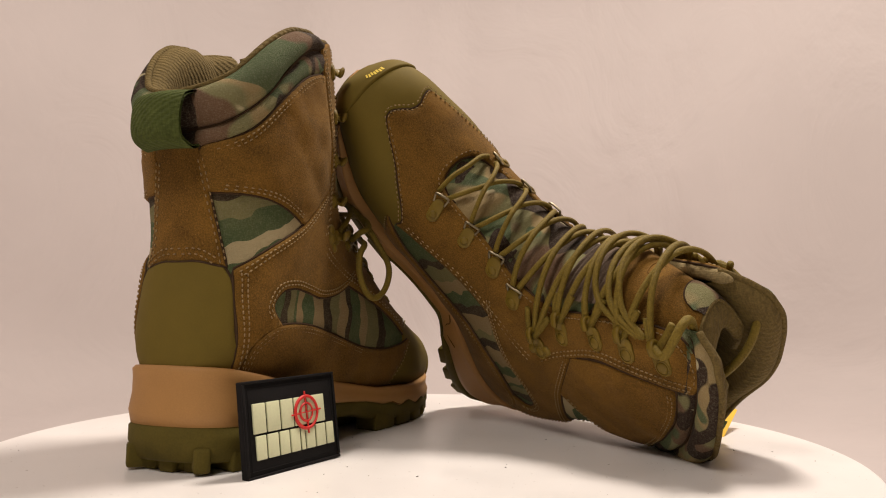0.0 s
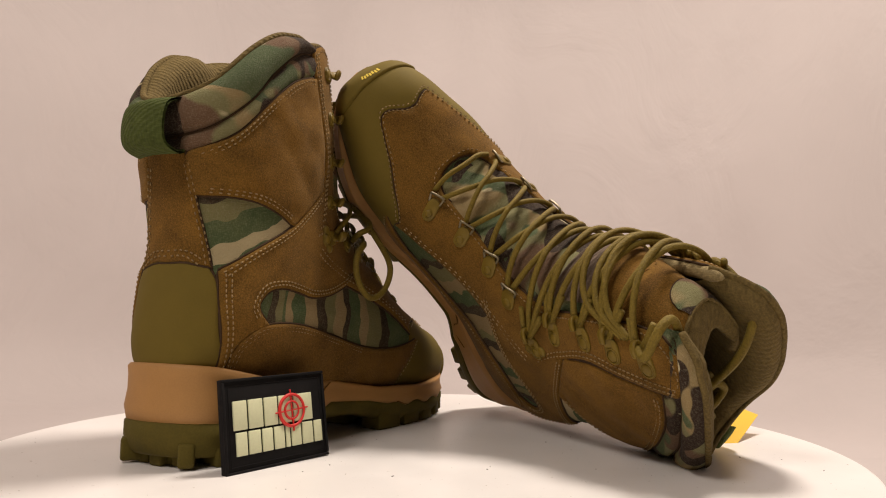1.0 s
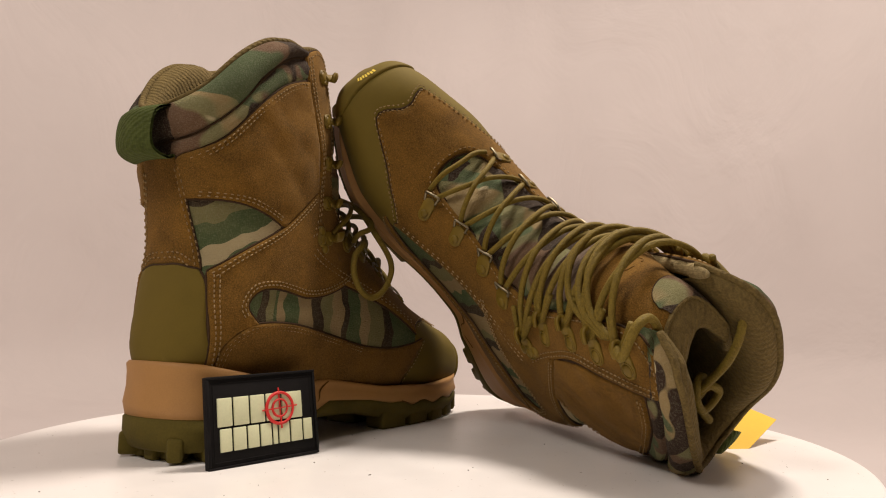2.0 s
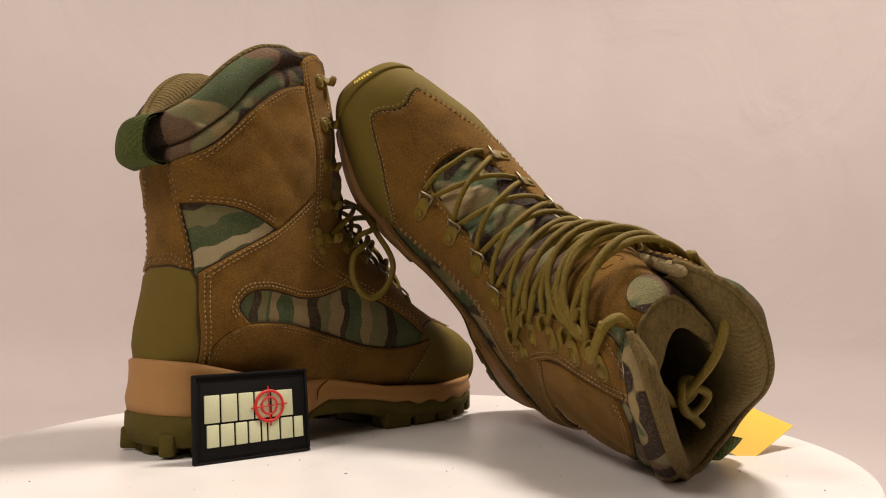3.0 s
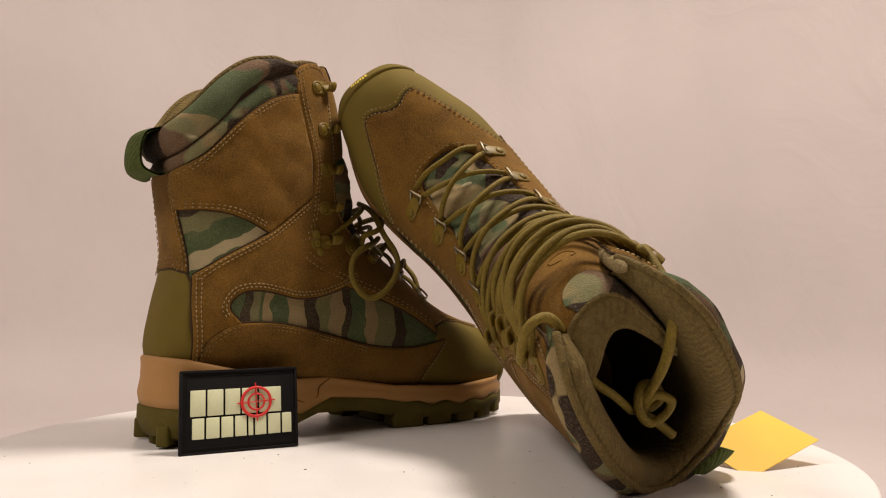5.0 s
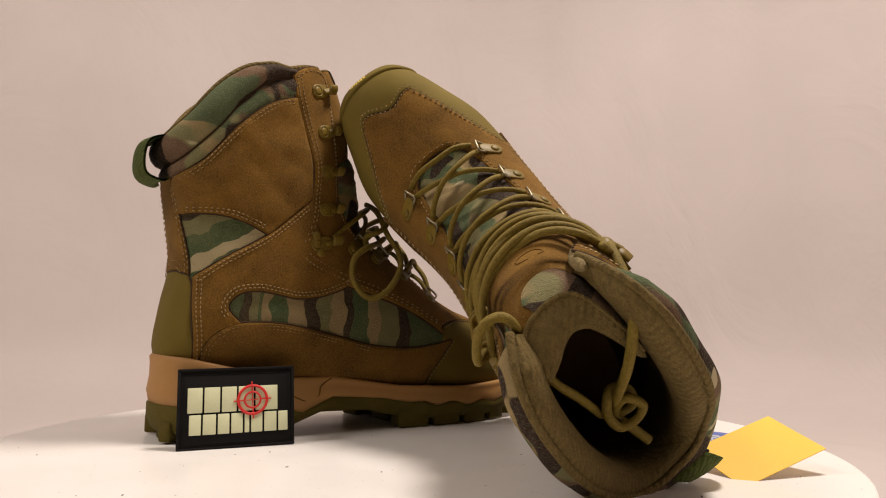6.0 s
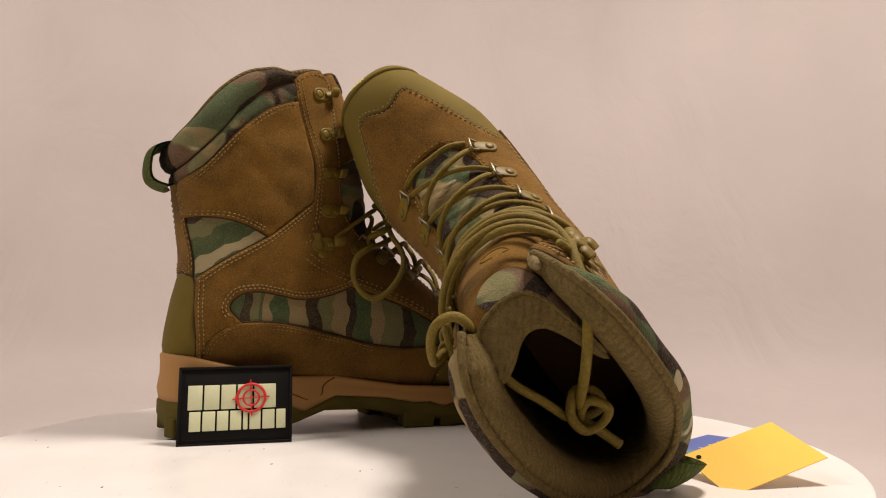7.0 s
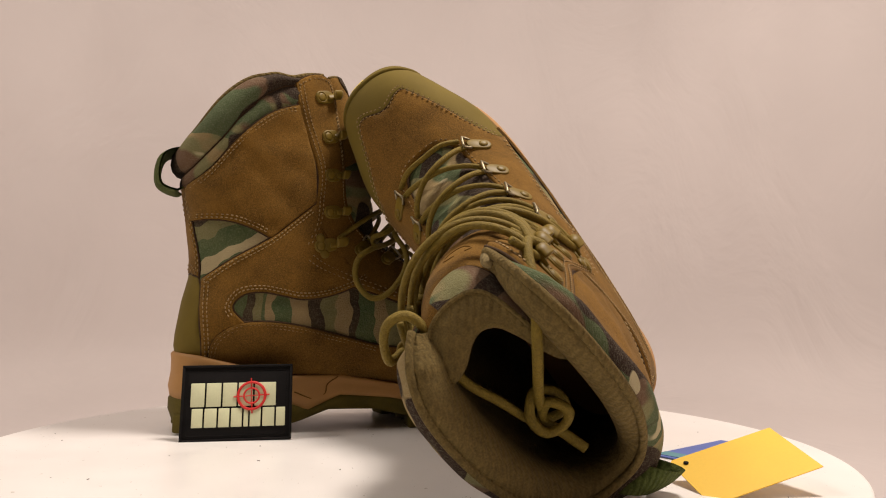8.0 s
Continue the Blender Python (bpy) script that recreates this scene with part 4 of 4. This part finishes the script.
def build_hardware(boot, hooks):
    for side in (-1, 1):
        for (s0, a0), (s1, a1) in RINGS:
            o, f, w, n = frame_at(s0, side * a0, 0.0026)
            t = Vector(skin(s1, radians(side * a1), 0.0026)) - o
            x = (t - n * t.dot(n)).normalized()
            y = n.cross(x)
            ln = t.length
            loop = [(ln * 0.62, -0.0046, 0.001), (ln * 0.98, -0.0056, 0.0022), (ln * 1.04, -0.0045, 0.003), (ln * 1.05, 0.0, 0.0034), (ln * 1.04, 0.0045, 0.003), (ln * 0.98, 0.0056, 0.0022), (ln * 0.62, 0.0046, 0.001)]
            tab = pill_bm(ln * 0.86 + 0.0055, 0.0100, 0.0016)
            bmesh.ops.translate(tab, vec=(-0.0055, 0, 0), verts=tab.verts)
            hardware(boot, "lace_ring", [("tab", tab, METAL), ("rivet", dome_bm(0.0031, 0.0014, (0, 0, 0.0014)), METAL), ("ring", tube_bm(spline(loop, 5), 0.0009, 8), STEEL)],
                     basis(o, x, y, n), "olive painted metal lace ring")
        for k, ((s0, a0), (s1, a1)) in enumerate(hooks):
            o, f, w, n = frame_at(s0, side * a0, 0.0026)
            t = Vector(skin(s1, radians(side * a1), 0.0026)) - o
            x = (t - n * t.dot(n)).normalized()
            y = n.cross(x)
            ln = t.length
            tab = pill_bm(ln * 0.8 + 0.0052, 0.0104, 0.0015)
            bmesh.ops.translate(tab, vec=(-0.0052, 0, 0), verts=tab.verts)
            rim = tube_bm([(0.0042 * math.cos(q), 0.0042 * math.sin(q), 0.0016) for q in np.linspace(0, 2 * np.pi, 20, endpoint=False)], 0.0005, 6, True)
            path = spline([(ln * 0.42, 0, 0.0012), (ln * 0.80, 0, 0.0016), (ln * 1.08, 0, 0.0026), (ln * 1.16, 0, 0.0042), (ln * 1.02, 0, 0.0058), (ln * 0.66, 0, 0.0060)], 6)
            hook = tube_bm(path, np.interp(np.linspace(0, 1, len(path)), (0, 0.4, 1), (0.0030, 0.0040, 0.0038)), 12, False, 0.42)
            bits = [("tab", tab, METAL), ("rim", rim, METAL), ("rivet", dome_bm(0.0034, 0.0013, (0, 0, 0.0013)), METAL), ("hook", hook, METAL)]
            if k == 0:
                bits += [("stud", dome_bm(0.0036, 0.0022, (0.001, 0.0060, 0.0002)), METAL), ("stud", dome_bm(0.0036, 0.0022, (0.002, -0.0065, 0.0002)), METAL)]
            hardware(boot, "lace_hook", bits, basis(o, x, y, n), "olive painted metal lace hook")


def over(points, per=10):
    """A cord's way over the boot: (s, degrees, metres off the skin)."""
    q = spline(points, per)
    return skin(q[:, 0], np.radians(q[:, 1]), q[:, 2])


def crossing(p, q, low, high, side):
    """From one fitting's tip across the gap to the next one on the other side."""
    (s0, a0), (s1, a1) = p, q
    pts = []
    for f, h in ((0, 0.0035), (0.2, low + (high - low) * 0.6), (0.5, high), (0.8, low + (high - low) * 0.6), (1, 0.0045)):
        pts.append((s0 + (s1 - s0) * f, side * (a0 + (-a1 - a0) * f), h))
    return pts


def build_laces_tight(boot):
    tips = [t for r, t in RINGS] + [(t[0] + 0.05, t[1] + 2) for r, t in HOOKS]
    part("lace", tube_bm(over([(4.78, -25, 0.003), (4.7, -12, 0.007), (4.72, 0, 0.008), (4.7, 12, 0.007), (4.78, 25, 0.003)]), 0.0019, 8), LACE, boot, "olive braided cord lace")
    for i in range(len(tips) - 1):
        for side in (-1, 1):
            h = 0.0095 if side < 0 else 0.0125
            slack = 0.002 if i > 3 else 0.0
            a, b = tips[i], tips[i + 1]
            if i == 3:
                b = (b[0] + 0.1, b[1] - 3)
            pts = crossing((a[0] + 0.07, a[1]), (b[0] - 0.10, b[1]), 0.004, h + slack, side)
            part("lace", tube_bm(over(pts), 0.0019, 8), LACE, boot)
    # cord wound behind each hook
    for (s0, a0), (s1, a1) in HOOKS:
        for side in (-1, 1):
            part("lace", tube_bm(over([(s1 - 0.42, side * (a1 - 14), 0.0075), (s1 - 0.20, side * (a1 - 3), 0.0055), (s1 + 0.02, side * (a1 + 4.0), 0.0048),
                                       (s1 + 0.24, side * (a1 - 3), 0.0055), (s1 + 0.46, side * (a1 - 14), 0.0078)], 6), 0.0019, 8), LACE, boot)
    # two long strands from top hook to top hook, sagging over the tongue
    for ds, h in ((-0.35, 0.016), (-0.75, 0.014), (-1.2, 0.018)):
        part("lace", tube_bm(over([(13.8 + ds * 0.3, -49, 0.005), (13.1 + ds, -32, 0.010), (12.6 + ds, 0, h), (13.1 + ds, 32, 0.012), (13.9 + ds * 0.3, 49, 0.005)]), 0.0019, 8), LACE, boot)
    # free ends: one curls over the collar's edge, one drops from the far hook; both meet in a knot inside
    def down(points):
        return spline(points, 8)
    end1 = down([(0.1225, -0.0400, 0.2440), (0.1235, -0.0450, 0.2490), (0.1225, -0.0497, 0.2580), (0.1300, -0.0450, 0.2665), (0.1345, -0.0380, 0.2700), (0.1335, -0.0300, 0.2690),
                 (0.1270, -0.0262, 0.2655), (0.1110, -0.0262, 0.2585), (0.0951, -0.0259, 0.2521), (0.0800, -0.0205, 0.2440), (0.0664, -0.0167, 0.2352)])
    part("lace", tube_bm(end1, 0.0023, 8), LACE, boot, "loose lace end curling over the collar")
    end2 = down([(0.1240, 0.0370, 0.2440), (0.1290, 0.0335, 0.2490), (0.1255, 0.0312, 0.2560), (0.1150, 0.0275, 0.2640), (0.1043, 0.0224, 0.2678), (0.0920, 0.0135, 0.2650), (0.0813, 0.0047, 0.2575),
                 (0.0720, -0.0040, 0.2450), (0.0654, -0.0090, 0.2340)])
    part("lace", tube_bm(end2, 0.0025, 8), LACE, boot, "loose lace end hanging into the boot")
    knot = [(0.0664, -0.0167, 0.2352), (0.0600, -0.0080, 0.2300), (0.0600, 0.0000, 0.2290), (0.0687, 0.0010, 0.2340), (0.0740, -0.0060, 0.2390), (0.0660, -0.0140, 0.2400),
            (0.0562, -0.0129, 0.2370), (0.0540, -0.0040, 0.2360), (0.0590, 0.0020, 0.2390), (0.0670, -0.0030, 0.2400), (0.0620, -0.0110, 0.2330), (0.0500, -0.0080, 0.2280), (0.0366, -0.0045, 0.2245)]
    part("knot", tube_bm(spline(knot, 8), 0.0025, 8), LACE, boot, "olive cord knot")


def build_laces_slack(boot):
    tips = [t for r, t in RINGS] + [HOOKS[0][1]]
    part("lace", tube_bm(over([(4.78, -25, 0.003), (4.7, 0, 0.008), (4.78, 25, 0.003)]), 0.0019, 8), LACE, boot, "olive braided cord lace")
    for i in range(len(tips) - 1):
        for side in (-1, 1):
            a, b = tips[i], tips[i + 1]
            part("lace", tube_bm(over(crossing((a[0] + 0.07, a[1]), (b[0] - 0.08, b[1]), 0.005, 0.012 if side < 0 else 0.0155, side)), 0.0019, 8), LACE, boot)
    # slack loop hanging down the outer side
    loop = over([(9.0, -8, 0.018), (8.5, -25, 0.021), (7.75, -38, 0.022), (7.15, -45, 0.022), (6.88, -58, 0.022), (6.98, -74, 0.018), (7.32, -80, 0.014), (7.95, -74, 0.012), (8.29, -64, 0.013),
                 (8.15, -54, 0.015), (7.8, -42, 0.012), (7.5, -28, 0.013)])
    part("lace", tube_bm(loop, 0.0023, 8), LACE, boot, "slack lace loop hanging over the side")
    loop = over([(7.6, 20, 0.012), (7.9, 0, 0.020), (8.0, -20, 0.024), (8.1, -38, 0.022), (8.35, -46, 0.014), (8.1, -44, 0.006)])
    part("lace", tube_bm(loop, 0.0023, 8), LACE, boot, "slack lace strand")
    for s0 in (5.3, 6.2):
        part("lace", tube_bm(over([(s0 - 0.35, -24, 0.004), (s0, -16, 0.014), (s0 + 0.35, -8, 0.019), (s0 + 0.7, -18, 0.016), (s0 + 0.85, -30, 0.005)]), 0.0022, 8), LACE, boot)


def build_pull_loop(boot, out, lean, wide):
    # webbing loop at the back of the collar
    half = np.linspace(-wide, wide, 9)
    prof = spline([(0.0100, 0.2120), (0.0060, 0.2130), (-0.0010 - out, 0.2080), (-0.0040 - out, 0.1960), (-0.0020 - out, 0.1850), (0.0060, 0.1810), (0.0110, 0.1830)], 8)
    t = np.gradient(prof, axis=0)
    t /= np.linalg.norm(t, axis=1, keepdims=True)
    nrm = np.stack((-t[:, 1], t[:, 0]), -1) * 0.0008
    rows = []
    for sg in (1, -1):
        for q in (prof + sg * nrm)[::sg]:
            rows.append([(q[0] + 0.0035 * (y / 0.0165) ** 2, y + lean * (0.012 - q[0]), q[1]) for y in half])
    part("pull_loop", grid_bm(np.array(rows), True, False), WEBBING, boot, "green webbing pull loop")


def build_boot(name, label, handed):
    HANDED[0] = handed
    FLARE[0] = 1.0 if handed < 0 else 0.55
    PINCH[0] = 0.35 if handed < 0 else 0.0
    boot = tagged(new(name), label, "boot", "pair of boots")
    s = np.linspace(0, 14.6, 150)
    a = np.linspace(-np.pi, np.pi, 96, endpoint=False)
    bm = grid_bm(skin(s[:, None], a[None, :]), False, True)
    # the front stands open above the instep
    gone = [f for k, f in enumerate(bm.faces) if s[k // 96] > 11.6 and abs(a[k % 96] + np.pi / 96) < np.radians(49)]
    bmesh.ops.delete(bm, geom=gone, context="FACES")
    part("upper", bm, CAMO, boot, "camouflage cloth upper")
    build_sole(boot)
    build_toe(boot)
    build_vamp(boot)
    for side in (-1, 1):
        build_side(boot, side)
    build_back(boot)
    build_collar(boot)
    build_tongue(boot, handed < 0)
    build_hardware(boot, HOOKS if handed < 0 else HOOKS_FLAT)
    build_pull_loop(boot, -0.002 if handed < 0 else 0.002, 0.9 if handed < 0 else 0.0, 0.010 if handed < 0 else 0.0165)
    if handed < 0:
        build_laces_tight(boot)
    else:
        build_laces_slack(boot)
    HANDED[0] = 1
    return boot


BOOT_UPRIGHT = Matrix(((0.3288, -0.9444, 0, -0.1419), (0.9444, 0.3288, 0, -0.1288), (0, 0, 1, 0), (0, 0, 0, 1)))
BOOT_LEANING = Matrix(((-0.4787, -0.6935, 0.5384, 0.0939), (-0.3509, -0.4110, -0.8414, 0.1572), (0.8048, -0.5917, -0.0466, 0.0084), (0, 0, 0, 1)))
boot_a = build_boot("combat_boot", "upright coyote suede and camouflage combat boot standing on turntable", 1)
boot_a.matrix_world = BOOT_UPRIGHT
boot_b = build_boot("combat_boot", "tipped combat boot resting on its collar, toe against other boot", -1)
boot_b.matrix_world = BOOT_LEANING


# ---- patch ----
def build_patch():
    W, H, T = 0.0750, 0.0522, 0.0042
    patch = tagged(new("pvc_patch"), "black rubber patch with raised pale blocks leaning on boot", "patch")
    part("backing", box_bm((W, H, T), (0, H / 2, T / 2), 0.0007), BLACK, patch)
    for nm, size, at in (("border", (W, 0.0017, 0.0012), (0, 0.00085, T + 0.0004)), ("border", (W, 0.0017, 0.0012), (0, H - 0.00085, T + 0.0004)),
                         ("border", (0.0017, H - 0.0036, 0.0012), (-W / 2 + 0.00085, H / 2, T + 0.0004)), ("border", (0.0017, H - 0.0036, 0.0012), (W / 2 - 0.00085, H / 2, T + 0.0004))):
        part(nm, box_bm(size, at, 0.0004), BLACK, patch)
    part("border", tube_bm([(-W / 2 + 0.004, 0.004, T), (W / 2 - 0.004, 0.004, T), (W / 2 - 0.004, H - 0.004, T), (-W / 2 + 0.004, H - 0.004, T)], 0.0003, 6, True), BLACK, patch)
    # the shop's mark: two rows of raised plain blocks
    for y, h, left, widths in ((0.0235, 0.0162, -0.0312, (0.0092, 0.0098, 0.0094, 0.0098, 0.0145)),
                               (0.0095, 0.0128, -0.0300, (0.0073, 0.0081, 0.0073, 0.0073, 0.0030, 0.0073, 0.0081, 0.0062))):
        for w in widths:
            part("raised_block", box_bm((w, h, 0.0012), (left + w / 2, y + h / 2, T + 0.0005), 0.0004), GLOW, patch, "raised pale green block")
            left += w + 0.0012
    # red cross-hair sight over the blocks
    cx, cy, z = 0.0098, 0.0305, T + 0.0016
    for r, th in ((0.0093, 0.0010), (0.0052, 0.0007)):
        part("sight_ring", tube_bm([(cx + r * math.cos(t), cy + r * math.sin(t), z) for t in np.linspace(0, 2 * np.pi, 48, endpoint=False)], th, 8, True, 0.7), RED, patch, "raised red sight ring")
    for k in range(4):
        t = k * math.pi / 2 + 0.05
        d = Vector((math.cos(t), math.sin(t), 0))
        m = Matrix.Rotation(t, 3, "Z")
        part("sight_bar", box_bm((0.0075, 0.0008, 0.0010), Vector((cx, cy, z)) + d * 0.0085, 0.0002, m), RED, patch)
        part("sight_bar", box_bm((0.0040, 0.0006, 0.0010), Vector((cx, cy, z)) + d * 0.0022, 0.0002, m), RED, patch)
    o = Vector((-0.0655, -0.0973, 0.0))
    x = Vector((0.0401, 0.0638, 0)).normalized()
    up = Vector((-0.0075, 0.0029, 0.0520)).normalized()
    n = x.cross(up)
    patch.matrix_world = basis(o - n * T, x, up, n)


build_patch()


# ---- hang tags on the turntable ----
def card_bm(pts, thick=0.0005):
    bm = bmesh.new()
    face = bm.faces.new([bm.verts.new((x, y, 0)) for x, y in pts])
    ext = bmesh.ops.extrude_face_region(bm, geom=[face])
    bmesh.ops.translate(bm, vec=(0, 0, thick), verts=[v for v in ext["geom"] if isinstance(v, bmesh.types.BMVert)])
    return bm


def build_tags():
    blue = tagged(new("hang_tag"), "blue printed card tag lying flat on the turntable", "tag", "hang tags")
    part("card", card_bm([(0, 0), (0.085, 0.0), (0.085, 0.048), (0, 0.048)]), BLUE, blue, "", False)
    part("stripe", box_bm((0.012, 0.047, 0.0003), (0.010, 0.024, 0.00066)), TEAL, blue, "", False)
    for k in range(6):
        part("print_mark", box_bm((0.0028, 0.006, 0.0003), (0.026 + 0.0075 * k, 0.022 + 0.002 * (k % 2), 0.00066)), PAPER, blue, "", False)
        part("print_mark", box_bm((0.0014, 0.004, 0.0003), (0.0295 + 0.0075 * k, 0.028 - 0.003 * (k % 2), 0.00066)), PAPER, blue, "", False)
    blue.matrix_world = pose(0.196, 0.080, 0.0006, 0, 0, 87)
    yellow = tagged(new("hang_tag"), "plain yellow card tag propped over the blue tag", "tag", "hang tags")
    part("card", card_bm([(0.002, 0), (0.062, 0.0), (0.062, 0.040), (0.002, 0.040), (0, 0.038), (0, 0.002)]), YELLOW, yellow, "", False)
    part("eyelet", dome_bm(0.0014, 0.0006, (0.007, 0.006, -0.0006)), BLACK, yellow, "dark punched hole")
    a = Vector((0.1899, 0.0301, 0.0103))
    along = Vector((0.544, 0.791, 0.279)).normalized()
    down = along.cross(Vector((0.031, -0.009, -0.0085))).normalized()
    yellow.matrix_world = basis(a, along, down.cross(along), down)


build_tags()


# ---- dust specks on the white top ----
def build_specks():
    rng = random.Random(5)
    bm = bmesh.new()
    for k in range(46):
        r, t = 0.26 * math.sqrt(rng.random()), rng.uniform(0, 2 * math.pi)
        s = rng.uniform(0.0002, 0.0006)
        box_bm((s * rng.uniform(1, 3), s, s * 0.5), (r * math.cos(t), r * math.sin(t), s * 0.25), 0, Euler((0, 0, rng.uniform(0, 3))).to_matrix(), bm)
    tagged(part("dust", bm, SEAM, None, "tiny dark specks of lint on the white top"), category="dust", kind="stuff")


build_specks()
